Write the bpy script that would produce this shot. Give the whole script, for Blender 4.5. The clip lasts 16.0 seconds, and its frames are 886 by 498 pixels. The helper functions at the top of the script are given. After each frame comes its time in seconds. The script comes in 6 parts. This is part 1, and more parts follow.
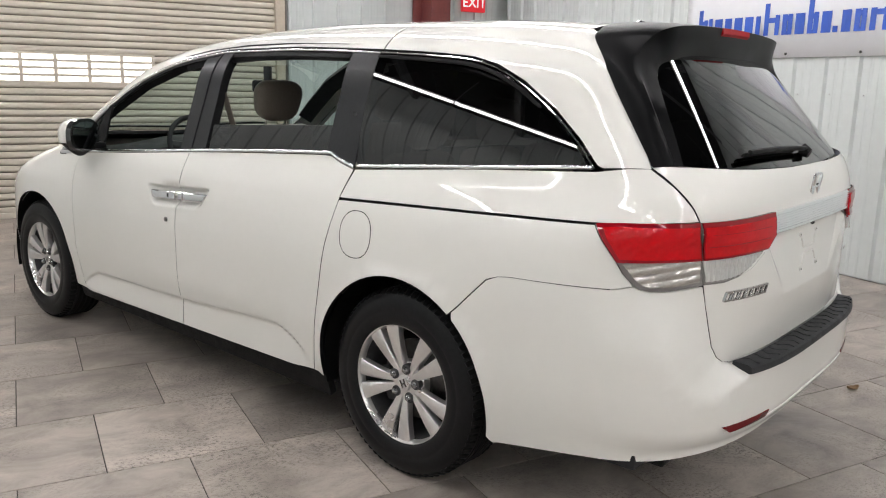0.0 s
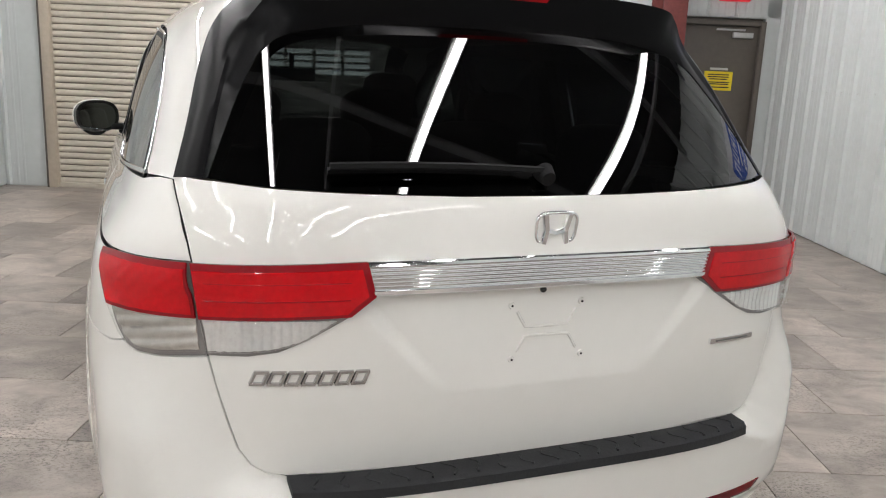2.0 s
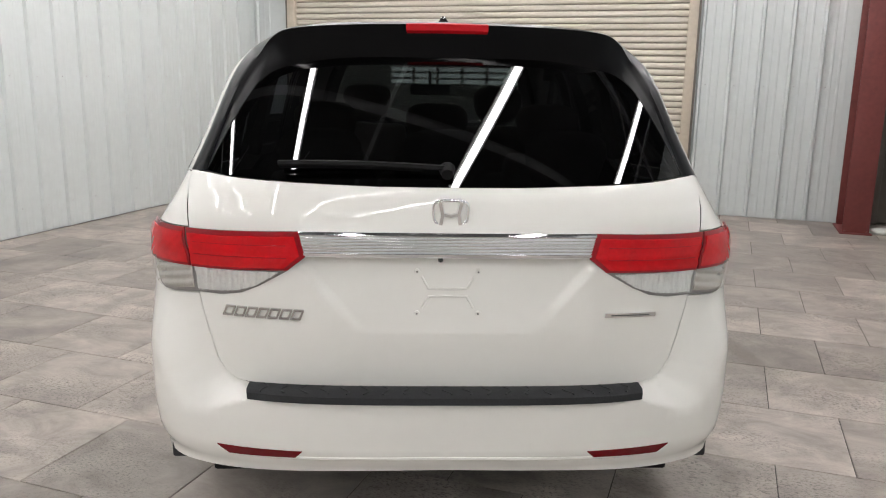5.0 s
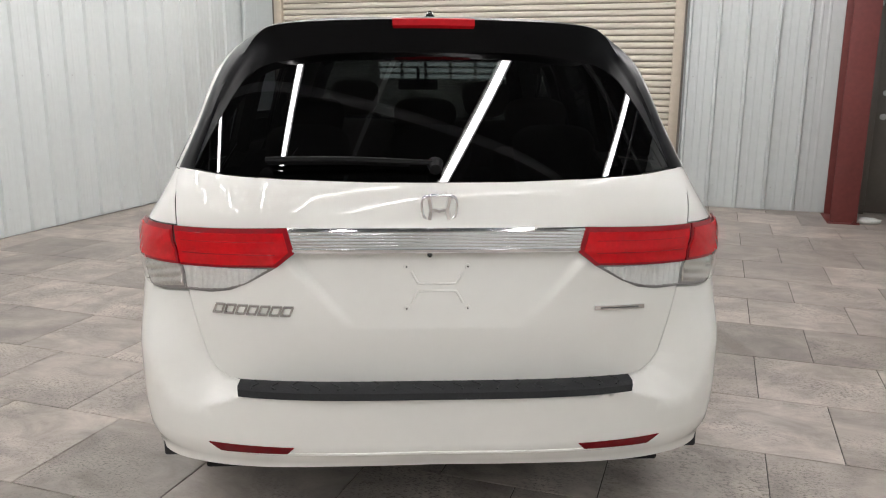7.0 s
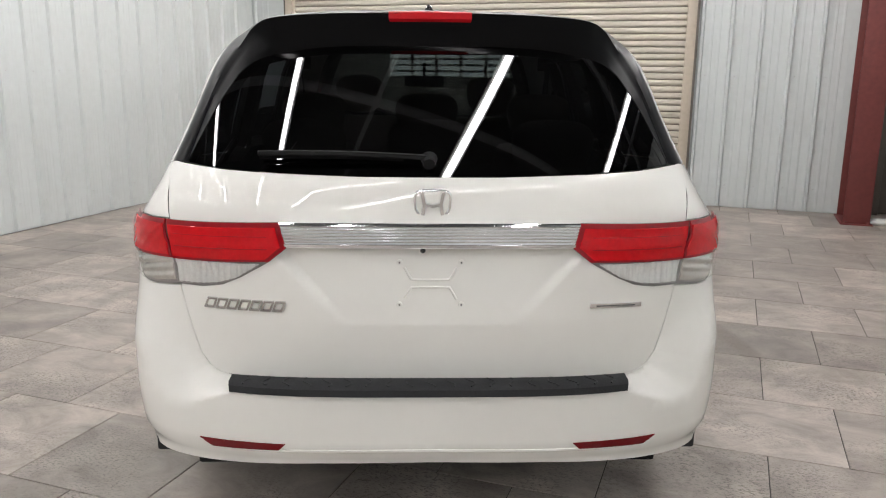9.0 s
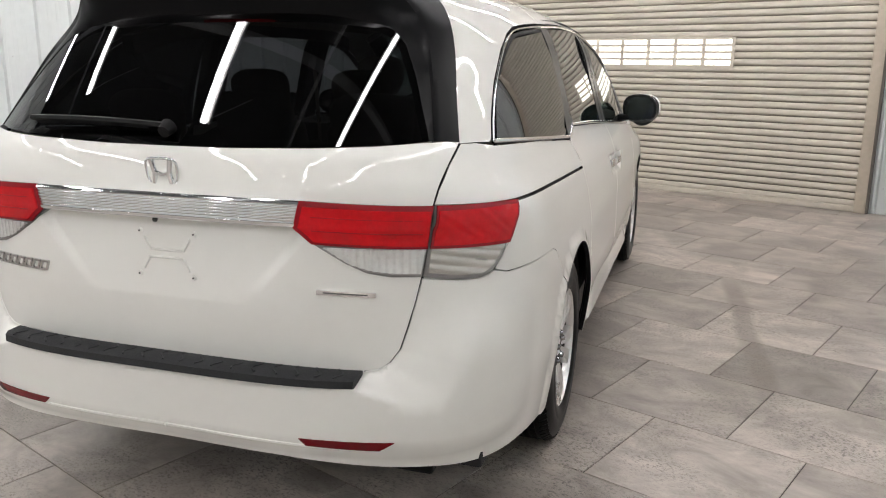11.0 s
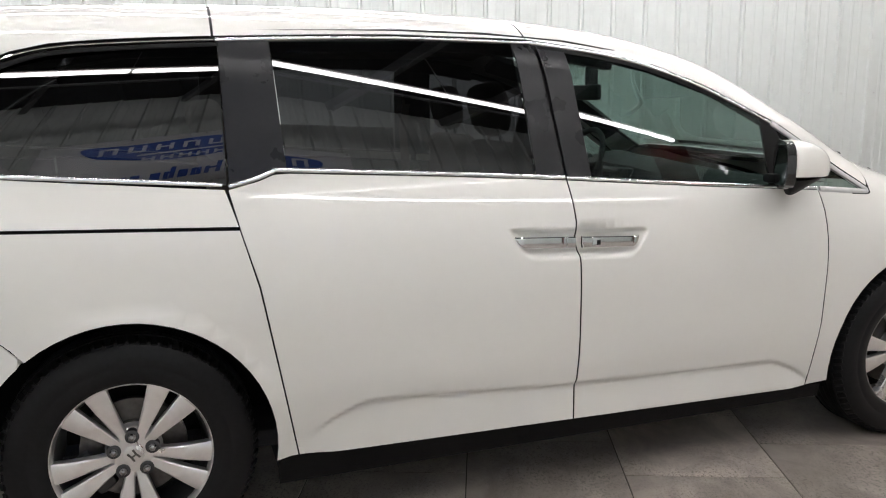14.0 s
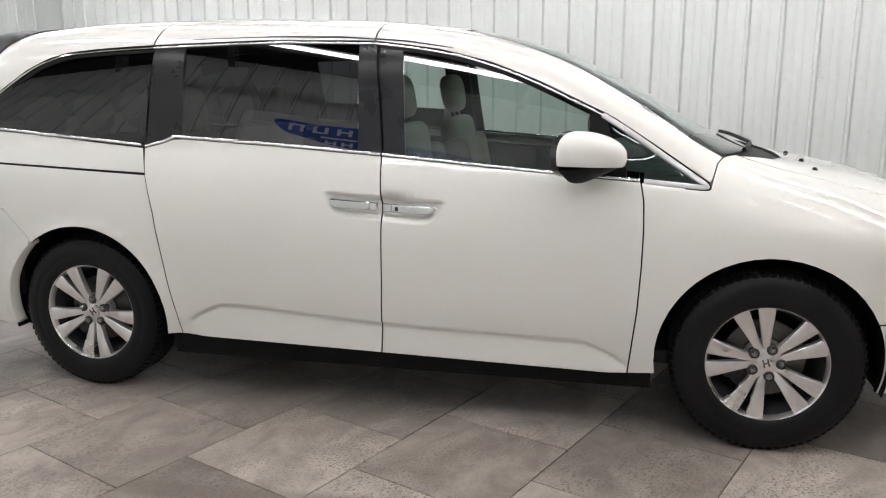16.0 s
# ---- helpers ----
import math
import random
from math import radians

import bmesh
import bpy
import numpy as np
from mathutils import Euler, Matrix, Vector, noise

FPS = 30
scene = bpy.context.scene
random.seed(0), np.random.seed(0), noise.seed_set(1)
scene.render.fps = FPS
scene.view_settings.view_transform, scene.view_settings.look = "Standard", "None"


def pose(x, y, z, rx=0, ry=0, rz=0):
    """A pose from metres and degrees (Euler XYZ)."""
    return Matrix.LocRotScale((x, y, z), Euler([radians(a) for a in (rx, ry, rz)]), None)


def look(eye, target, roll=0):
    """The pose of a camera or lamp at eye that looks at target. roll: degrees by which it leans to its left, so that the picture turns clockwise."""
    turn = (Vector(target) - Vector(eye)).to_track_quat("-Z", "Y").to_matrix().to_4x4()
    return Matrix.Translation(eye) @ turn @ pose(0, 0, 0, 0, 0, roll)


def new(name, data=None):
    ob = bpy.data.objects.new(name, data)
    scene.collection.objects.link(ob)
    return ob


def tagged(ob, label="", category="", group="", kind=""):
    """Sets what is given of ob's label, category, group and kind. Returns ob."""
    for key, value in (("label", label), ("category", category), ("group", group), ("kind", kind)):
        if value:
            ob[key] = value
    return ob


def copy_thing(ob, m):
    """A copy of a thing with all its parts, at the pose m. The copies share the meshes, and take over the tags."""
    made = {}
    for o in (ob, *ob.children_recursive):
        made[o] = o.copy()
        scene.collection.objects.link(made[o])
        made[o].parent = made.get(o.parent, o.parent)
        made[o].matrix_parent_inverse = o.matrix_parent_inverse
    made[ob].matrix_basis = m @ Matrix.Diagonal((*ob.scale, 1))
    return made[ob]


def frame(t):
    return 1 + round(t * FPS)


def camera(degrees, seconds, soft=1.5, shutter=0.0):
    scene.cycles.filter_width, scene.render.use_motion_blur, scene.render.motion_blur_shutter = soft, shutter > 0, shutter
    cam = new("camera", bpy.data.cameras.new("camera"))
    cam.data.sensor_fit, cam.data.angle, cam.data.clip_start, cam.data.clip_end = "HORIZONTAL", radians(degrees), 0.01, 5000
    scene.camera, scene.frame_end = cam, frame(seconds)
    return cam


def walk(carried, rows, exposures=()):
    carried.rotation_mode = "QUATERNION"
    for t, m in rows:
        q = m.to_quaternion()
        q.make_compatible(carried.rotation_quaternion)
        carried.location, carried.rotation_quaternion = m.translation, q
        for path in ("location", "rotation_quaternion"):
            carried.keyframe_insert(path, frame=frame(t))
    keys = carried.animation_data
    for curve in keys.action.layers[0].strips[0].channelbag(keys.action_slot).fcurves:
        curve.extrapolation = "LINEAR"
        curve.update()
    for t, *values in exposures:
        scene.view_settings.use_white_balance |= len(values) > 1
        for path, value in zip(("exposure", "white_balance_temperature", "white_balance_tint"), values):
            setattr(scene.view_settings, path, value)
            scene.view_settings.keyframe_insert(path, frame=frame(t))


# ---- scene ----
cam = camera(58.1, 16.0, 1.1)
PATH = [
    (0, (-3.013, -1.939, 1.466), (-1.521, -0.669, 1.061), 1.3),
    (0.5, (-2.504, -2.063, 1.453), (-1.094, -0.704, 1.05), 2.2),
    (1, (-1.921, -2.271, 1.45), (-0.681, -0.753, 1.052), 2.3),
    (1.5, (-1.359, -2.468, 1.463), (-0.331, -0.804, 1.049), 2.3),
    (2, (-0.863, -2.632, 1.472), (-0.146, -0.815, 1.043), 2.5),
    (2.4, (-0.518, -2.772, 1.482), (-0.094, -0.871, 1.03), 2.7),
    (2.5, (-0.445, -2.797, 1.483), (-0.08, -0.883, 1.028), 2.3),
    (3, (-0.184, -2.915, 1.494), (-0.019, -0.977, 1.027), 2.4),
    (3.2, (-0.107, -3.017, 1.501), (-0.012, -1.074, 1.036), 2.4),
    (5.5, (-0.098, -3.346, 1.538), (-0.018, -1.393, 1.11), 0.7),
    (6, (-0.096, -3.348, 1.535), (-0.006, -1.396, 1.107), 0.6),
    (6.5, (-0.095, -3.349, 1.538), (0.001, -1.399, 1.105), 0.5),
    (7, (-0.094, -3.345, 1.537), (0.002, -1.397, 1.094), 0.3),
    (7.5, (-0.092, -3.348, 1.54), (-0.002, -1.4, 1.092), 0.2),
    (8, (-0.094, -3.347, 1.536), (-0.008, -1.399, 1.09), 0.3),
    (8.2, (-0.094, -3.341, 1.538), (-0.012, -1.393, 1.091), 0.4),
    (10.3, (0.647, -3.236, 1.473), (0.468, -1.293, 1.033), 0.4),
    (10.4, (0.748, -3.208, 1.471), (0.519, -1.27, 1.031), 0.4),
    (10.5, (0.859, -3.183, 1.473), (0.566, -1.256, 1.025), 0.2),
    (11, (1.408, -2.953, 1.455), (0.816, -1.1, 0.991), 0.4),
    (11.5, (1.874, -2.575, 1.43), (1.006, -0.831, 0.979), 0.4),
    (12, (2.3, -2.096, 1.436), (1.172, -0.506, 0.993), 0.4),
    (12.5, (2.603, -1.574, 1.428), (1.26, -0.155, 0.999), -0.1),
    (13, (2.892, -1.024, 1.426), (1.326, 0.151, 1.018), -0.3),
    (13.5, (3.095, -0.443, 1.415), (1.365, 0.474, 1.006), -0.3),
    (14, (3.35, 0.158, 1.388), (1.488, 0.792, 1.027), -0.4),
    (14.5, (3.569, 0.767, 1.39), (1.63, 1.079, 1.016), -0.5),
    (15, (3.743, 1.364, 1.412), (1.787, 1.37, 0.995), -0.0),
    (15.5, (3.946, 1.916, 1.449), (2.009, 1.671, 1.012), 0.5),
    (16, (4.102, 2.467, 1.438), (2.2, 2.01, 1.023), 0.0),
]
walk(cam, [(t, look(eye, target, roll)) for t, eye, target, roll in PATH],
     [(0.0, -0.24), (1.0, -0.20), (2.2, -0.12), (3.2, -0.10), (8.2, -0.10), (10.5, -0.10), (12.0, -0.10), (14.0, -0.10), (16.0, -0.12)])

# ---- light and exposure ----
TURN = -21.5
ROOM = pose(0, 0, 0, 0, 0, TURN)
U0, U1, V0, V1, ROOF = -4.93, 3.83, -9.6, 6.40, 4.2

world = bpy.data.worlds.new("world")
scene.world = world
world.use_nodes = True
world.node_tree.nodes["Background"].inputs[0].default_value = (0.6, 0.7, 0.8, 1)
world.node_tree.nodes["Background"].inputs[1].default_value = 0.05
LED = 41.0
LAMP_Z = 3.39
DAYLIGHT = 2.6
scene.view_settings.exposure = 0.0


# ---- materials ----
def material(name, color, rough=0.5, metal=0.0, coat=0.0, spec=0.5, bump=0.0, scale=40.0, vary=0.0, emit=0.0, coat_rough=0.03, island=False):
    """A principled material with two scales of noise in colour, roughness and relief."""
    m = bpy.data.materials.new(name)
    m.use_nodes = True
    nt = m.node_tree
    b = nt.nodes["Principled BSDF"]
    b.inputs["Base Color"].default_value = (*color, 1)
    b.inputs["Roughness"].default_value = rough
    b.inputs["Metallic"].default_value = metal
    b.inputs["Coat Weight"].default_value = coat
    b.inputs["Coat Roughness"].default_value = coat_rough
    b.inputs["Specular IOR Level"].default_value = spec
    if emit:
        b.inputs["Emission Color"].default_value = (*color, 1)
        b.inputs["Emission Strength"].default_value = emit
    if vary or bump:
        tc = nt.nodes.new("ShaderNodeTexCoord")
        big = nt.nodes.new("ShaderNodeTexNoise")
        big.inputs["Scale"].default_value = scale * 0.12
        big.inputs["Detail"].default_value = 4
        fine = nt.nodes.new("ShaderNodeTexNoise")
        fine.inputs["Scale"].default_value = scale
        fine.inputs["Detail"].default_value = 6
        for n in (big, fine):
            nt.links.new(tc.outputs["Object"], n.inputs["Vector"])
        if vary:
            add = nt.nodes.new("ShaderNodeMath")
            add.operation = "ADD"
            nt.links.new(big.outputs["Fac"], add.inputs[0])
            nt.links.new(fine.outputs["Fac"], add.inputs[1])
            ramp = nt.nodes.new("ShaderNodeMapRange")
            ramp.inputs["From Min"].default_value = 0.6
            ramp.inputs["From Max"].default_value = 1.4
            ramp.inputs["To Min"].default_value = 1 - vary
            ramp.inputs["To Max"].default_value = 1 + vary
            nt.links.new(add.outputs[0], ramp.inputs["Value"])
            mul = nt.nodes.new("ShaderNodeMix")
            mul.data_type = "RGBA"
            mul.blend_type = "MULTIPLY"
            mul.inputs["Factor"].default_value = 1
            mul.inputs["A"].default_value = (*color, 1)
            nt.links.new(ramp.outputs["Result"], mul.inputs["B"])
            nt.links.new(mul.outputs["Result"], b.inputs["Base Color"])
            rr = nt.nodes.new("ShaderNodeMapRange")
            rr.inputs["From Min"].default_value = 0.3
            rr.inputs["From Max"].default_value = 0.7
            rr.inputs["To Min"].default_value = max(0.02, rough * 0.85)
            rr.inputs["To Max"].default_value = min(1, rough * 1.15)
            nt.links.new(big.outputs["Fac"], rr.inputs["Value"])
            nt.links.new(rr.outputs["Result"], b.inputs["Roughness"])
        if bump:
            bp = nt.nodes.new("ShaderNodeBump")
            bp.inputs["Strength"].default_value = bump
            bp.inputs["Distance"].default_value = 0.002
            nt.links.new(fine.outputs["Fac"], bp.inputs["Height"])
            nt.links.new(bp.outputs["Normal"], b.inputs["Normal"])
    return m


def glass(name, tint, ior=1.5, rough=0.0):
    """Thin pane: tinted see-through with a Fresnel gloss."""
    m = bpy.data.materials.new(name)
    m.use_nodes = True
    nt = m.node_tree
    nt.nodes.remove(nt.nodes["Principled BSDF"])
    out = nt.nodes["Material Output"]
    tr = nt.nodes.new("ShaderNodeBsdfTransparent")
    tr.inputs["Color"].default_value = (*tint, 1)
    gl = nt.nodes.new("ShaderNodeBsdfGlossy")
    gl.inputs["Color"].default_value = (1, 1, 1, 1)
    gl.inputs["Roughness"].default_value = rough
    # Schlick gloss: f0 facing, rising with the fifth power towards the edge
    lw = nt.nodes.new("ShaderNodeLayerWeight")
    lw.inputs["Blend"].default_value = 0.5
    p5 = nt.nodes.new("ShaderNodeMath")
    p5.operation = "POWER"
    p5.inputs[1].default_value = 5.0
    nt.links.new(lw.outputs["Facing"], p5.inputs[0])
    fr = nt.nodes.new("ShaderNodeMapRange")
    fr.inputs["To Min"].default_value = ((ior - 1) / (ior + 1)) ** 2 * 1.35
    nt.links.new(p5.outputs[0], fr.inputs["Value"])
    mix = nt.nodes.new("ShaderNodeMixShader")
    nt.links.new(fr.outputs[0], mix.inputs[0])
    nt.links.new(tr.outputs[0], mix.inputs[1])
    nt.links.new(gl.outputs[0], mix.inputs[2])
    nt.links.new(mix.outputs[0], out.inputs["Surface"])
    return m


def lamp_lens(name, color, rough=0.5, vary=0.0):
    return material(name, color, rough, coat=0.8, coat_rough=0.015, spec=0.0, vary=vary, scale=90)


def tile_material():
    """Grey-brown stone porcelain: a tone for each tile, cloudy stains, fine dark pits."""
    m = bpy.data.materials.new("stone_tile")
    m.use_nodes = True
    nt = m.node_tree
    b = nt.nodes["Principled BSDF"]
    tc = nt.nodes.new("ShaderNodeTexCoord")
    oi = nt.nodes.new("ShaderNodeObjectInfo")
    shift = nt.nodes.new("ShaderNodeVectorMath")
    shift.operation = "MULTIPLY_ADD"
    nt.links.new(oi.outputs["Random"], shift.inputs[0])
    shift.inputs[1].default_value = (37.0, 91.0, 13.0)
    nt.links.new(tc.outputs["Object"], shift.inputs[2])
    cloud = nt.nodes.new("ShaderNodeTexNoise")
    cloud.inputs["Scale"].default_value = 4.0
    cloud.inputs["Detail"].default_value = 8
    cloud.inputs["Roughness"].default_value = 0.65
    cloud.inputs["Distortion"].default_value = 0.6
    stretch = nt.nodes.new("ShaderNodeMapping")
    stretch.inputs["Scale"].default_value = (0.85, 1.2, 1)
    nt.links.new(shift.outputs[0], stretch.inputs[0])
    nt.links.new(stretch.outputs[0], cloud.inputs["Vector"])
    fine = nt.nodes.new("ShaderNodeTexNoise")
    fine.inputs["Scale"].default_value = 85.0
    fine.inputs["Detail"].default_value = 5
    fine.inputs["Roughness"].default_value = 0.7
    nt.links.new(stretch.outputs[0], fine.inputs["Vector"])
    patch = nt.nodes.new("ShaderNodeTexNoise")
    patch.inputs["Scale"].default_value = 2.2
    patch.inputs["Detail"].default_value = 3
    nt.links.new(shift.outputs[0], patch.inputs["Vector"])
    ramp = nt.nodes.new("ShaderNodeValToRGB")
    e = ramp.color_ramp.elements
    e[0].position, e[0].color = 0.30, (0.225, 0.194, 0.169, 1)
    e[1].position, e[1].color = 0.70, (0.53, 0.470, 0.416, 1)
    mid = ramp.color_ramp.elements.new(0.5)
    mid.color = (0.385, 0.338, 0.299, 1)
    nt.links.new(cloud.outputs["Fac"], ramp.inputs["Fac"])
    # pits gather where the patch noise is high
    pit = nt.nodes.new("ShaderNodeMapRange")
    pit.inputs["From Min"].default_value = 0.50
    pit.inputs["From Max"].default_value = 0.62
    nt.links.new(fine.outputs["Fac"], pit.inputs["Value"])
    gate = nt.nodes.new("ShaderNodeMapRange")
    gate.inputs["From Min"].default_value = 0.38
    gate.inputs["From Max"].default_value = 0.62
    gate.inputs["To Max"].default_value = 0.80
    nt.links.new(patch.outputs["Fac"], gate.inputs["Value"])
    pits = nt.nodes.new("ShaderNodeMath")
    pits.operation = "MULTIPLY"
    nt.links.new(pit.outputs["Result"], pits.inputs[0])
    nt.links.new(gate.outputs["Result"], pits.inputs[1])
    tone = nt.nodes.new("ShaderNodeMapRange")
    tone.inputs["To Min"].default_value = 0.76
    tone.inputs["To Max"].default_value = 1.18
    nt.links.new(oi.outputs["Random"], tone.inputs["Value"])
    t1 = nt.nodes.new("ShaderNodeMix")
    t1.data_type, t1.blend_type = "RGBA", "MULTIPLY"
    t1.inputs["Factor"].default_value = 1
    nt.links.new(ramp.outputs["Color"], t1.inputs["A"])
    nt.links.new(tone.outputs["Result"], t1.inputs["B"])
    # scuffs and tracks that run across the joints
    geo = nt.nodes.new("ShaderNodeNewGeometry")
    wide = nt.nodes.new("ShaderNodeTexNoise")
    wide.inputs["Scale"].default_value = 1.1
    wide.inputs["Detail"].default_value = 5
    wide.inputs["Distortion"].default_value = 1.2
    nt.links.new(geo.outputs["Position"], wide.inputs["Vector"])
    scuff = nt.nodes.new("ShaderNodeMapRange")
    scuff.inputs["From Min"].default_value = 0.34
    scuff.inputs["From Max"].default_value = 0.56
    scuff.inputs["To Min"].default_value = 0.74
    scuff.inputs["To Max"].default_value = 1.03
    nt.links.new(wide.outputs["Fac"], scuff.inputs["Value"])
    t3 = nt.nodes.new("ShaderNodeMix")
    t3.data_type, t3.blend_type = "RGBA", "MULTIPLY"
    t3.inputs["Factor"].default_value = 1
    nt.links.new(t1.outputs["Result"], t3.inputs["A"])
    nt.links.new(scuff.outputs["Result"], t3.inputs["B"])
    # a faint tyre track beside the van
    def math_node(op, a, b=None, c=None):
        n = nt.nodes.new("ShaderNodeMath")
        n.operation = op
        for k, x in enumerate((a, b, c)):
            if isinstance(x, (int, float)):
                n.inputs[k].default_value = x
            elif x is not None:
                nt.links.new(x, n.inputs[k])
        return n.outputs[0]

    def step_node(value, lo, hi):
        n = nt.nodes.new("ShaderNodeMapRange")
        n.interpolation_type = "SMOOTHSTEP"
        n.inputs["From Min"].default_value, n.inputs["From Max"].default_value = lo, hi
        nt.links.new(value, n.inputs["Value"])
        return n.outputs["Result"]

    xyz = nt.nodes.new("ShaderNodeSeparateXYZ")
    nt.links.new(geo.outputs["Position"], xyz.inputs[0])
    drift = math_node("MULTIPLY_ADD", xyz.outputs["Y"], 0.049, -1.817)
    aside = math_node("ABSOLUTE", math_node("ADD", math_node("ADD", xyz.outputs["X"], drift), math_node("MULTIPLY_ADD", wide.outputs["Fac"], 0.10, -0.05)))
    track = math_node("SUBTRACT", 1.0, step_node(aside, 0.025, 0.085))
    track = math_node("MULTIPLY", track, step_node(xyz.outputs["Y"], 0.45, 0.9))
    track = math_node("MULTIPLY", track, math_node("SUBTRACT", 1.0, step_node(xyz.outputs["Y"], 2.3, 2.9)))
    track = math_node("MULTIPLY", track, step_node(cloud.outputs["Fac"], 0.25, 0.6))
    t4 = nt.nodes.new("ShaderNodeMix")
    t4.data_type = "RGBA"
    t4.inputs["B"].default_value = (0.11, 0.085, 0.068, 1)
    nt.links.new(math_node("MULTIPLY", track, 0.55), t4.inputs["Factor"])
    nt.links.new(t3.outputs["Result"], t4.inputs["A"])
    t2 = nt.nodes.new("ShaderNodeMix")
    t2.data_type = "RGBA"
    t2.inputs["B"].default_value = (0.10, 0.085, 0.072, 1)
    nt.links.new(pits.outputs[0], t2.inputs["Factor"])
    nt.links.new(t4.outputs["Result"], t2.inputs["A"])
    nt.links.new(t2.outputs["Result"], b.inputs["Base Color"])
    rough = nt.nodes.new("ShaderNodeMapRange")
    rough.inputs["From Min"].default_value = 0.3
    rough.inputs["From Max"].default_value = 0.7
    rough.inputs["To Min"].default_value = 0.34
    rough.inputs["To Max"].default_value = 0.52
    nt.links.new(cloud.outputs["Fac"], rough.inputs["Value"])
    nt.links.new(rough.outputs["Result"], b.inputs["Roughness"])
    bp = nt.nodes.new("ShaderNodeBump")
    bp.inputs["Strength"].default_value = 0.35
    bp.inputs["Distance"].default_value = 0.0015
    bp.invert = True
    nt.links.new(pits.outputs[0], bp.inputs["Height"])
    nt.links.new(bp.outputs["Normal"], b.inputs["Normal"])
    return m


PAINT = material("pearl_white_paint", (0.775, 0.765, 0.725), 0.6, spec=0.0, coat=1.0, coat_rough=0.012, vary=0.012, scale=30)
BLACK_GLOSS = material("black_gloss_trim", (0.012, 0.012, 0.013), 0.16, coat=0.5, vary=0.2, scale=60)
PILLAR = material("satin_black_film", (0.011, 0.0115, 0.0135), 0.30, spec=0.32, vary=0.25, bump=0.15, scale=70)
PLASTIC = material("black_plastic", (0.006, 0.006, 0.0065), 0.55, spec=0.15, vary=0.25, bump=0.4, scale=200)
SPOILER = material("satin_black_spoiler", (0.003, 0.0031, 0.0036), 0.33, spec=0.10, vary=0.08, bump=0.015, scale=50)
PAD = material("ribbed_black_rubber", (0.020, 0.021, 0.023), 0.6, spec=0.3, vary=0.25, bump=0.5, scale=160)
TYRE = material("tyre_sidewall", (0.0085, 0.0086, 0.0094), 0.42, spec=0.20, vary=0.3, bump=0.12, scale=60)
# tread rubber; also the black that paints shade into the panel gaps
RUBBER_AND_SHADE = material("tyre_rubber_and_gap_shade", (0.005, 0.005, 0.0055), 0.5, spec=0.16, vary=0.3, bump=0.35, scale=120)
CHROME = material("chrome", (0.86, 0.87, 0.88), 0.07, metal=1.0)
ALLOY = material("machined_alloy", (0.76, 0.745, 0.74), 0.30, metal=0.85, vary=0.06, scale=50)
ALLOY_DARK = material("dark_or_shaded_alloy", (0.07, 0.07, 0.073), 0.5, metal=0.6, vary=0.2, scale=60)
DARK_CHROME = material("dark_chrome", (0.52, 0.515, 0.51), 0.14, metal=1.0, vary=0.1, scale=80)
NUT = material("nut_steel", (0.34, 0.34, 0.35), 0.22, metal=1.0, vary=0.1, scale=80)
MIRROR = material("dim_mirror_glass", (0.24, 0.25, 0.26), 0.03, metal=1.0)
STEEL = material("brake_steel", (0.13, 0.125, 0.12), 0.4, metal=0.8, vary=0.3, scale=60)
RED_LENS = lamp_lens("red_lamp_lens", (0.56, 0.0012, 0.006), 0.35, 0.14)
BRAKE_LENS = material("high_brake_lens", (0.40, 0.003, 0.008), 0.45, spec=0.15, vary=0.1, scale=90)
DARK_RED = lamp_lens("dark_red_lamp_rim", (0.26, 0.004, 0.010))
RED_REFL = lamp_lens("red_reflector", (0.13, 0.003, 0.006), 0.25)
CLEAR_LENS = glass("clear_lamp_lens", (0.92, 0.93, 0.93), 1.45)
LAMP_BOWL = material("lamp_reflector_bowl", (0.90, 0.89, 0.87), 0.12, metal=0.5, vary=0.12, scale=90)
SMOKED_BOWL = material("smoked_reflector_bowl", (0.66, 0.62, 0.58), 0.12, metal=0.6, vary=0.2, scale=60)
LAMP_RIM = material("smoked_lamp_rim", (0.19, 0.18, 0.175), 0.25, coat=1.0)
TINT = glass("privacy_glass", (0.035, 0.037, 0.040), 1.52)
TINT_REAR = glass("tinted_rear_glass", (0.032, 0.035, 0.039), 1.54)
FRONT_GLASS = glass("green_tinted_glass", (0.32, 0.40, 0.375), 1.5)
SHIELD = glass("windscreen_glass", (0.62, 0.74, 0.70), 1.5)
CABIN_DARK = material("dark_cabin_trim", (0.022, 0.022, 0.024), 0.7, spec=0.3, vary=0.2, bump=0.3, scale=120)
CABIN_TAN = material("beige_cabin_trim", (0.24, 0.21, 0.175), 0.75, vary=0.12, bump=0.3, scale=120)
LEATHER = material("beige_leather", (0.27, 0.235, 0.195), 0.5, vary=0.12, bump=0.3, scale=90)
WALL = material("white_enamelled_steel", (0.54, 0.57, 0.562), 0.38, vary=0.05, bump=0.08, scale=14)
SLAT = material("cream_enamelled_steel", (0.56, 0.51, 0.435), 0.45, vary=0.09, bump=0.15, scale=18)
JOINT_GRIME_SHADE = material("grime_and_shade_slat_joint", (0.13, 0.11, 0.085), 0.8, vary=0.3, scale=30)
JAMB = material("tan_steel_jamb", (0.46, 0.40, 0.32), 0.5, vary=0.12, bump=0.15, scale=18)
OXIDE = material("red_oxide_steel", (0.145, 0.030, 0.026), 0.55, vary=0.22, bump=0.3, scale=24)
DOOR_BROWN = material("brown_painted_steel", (0.105, 0.090, 0.076), 0.45, vary=0.12, bump=0.12, scale=20)
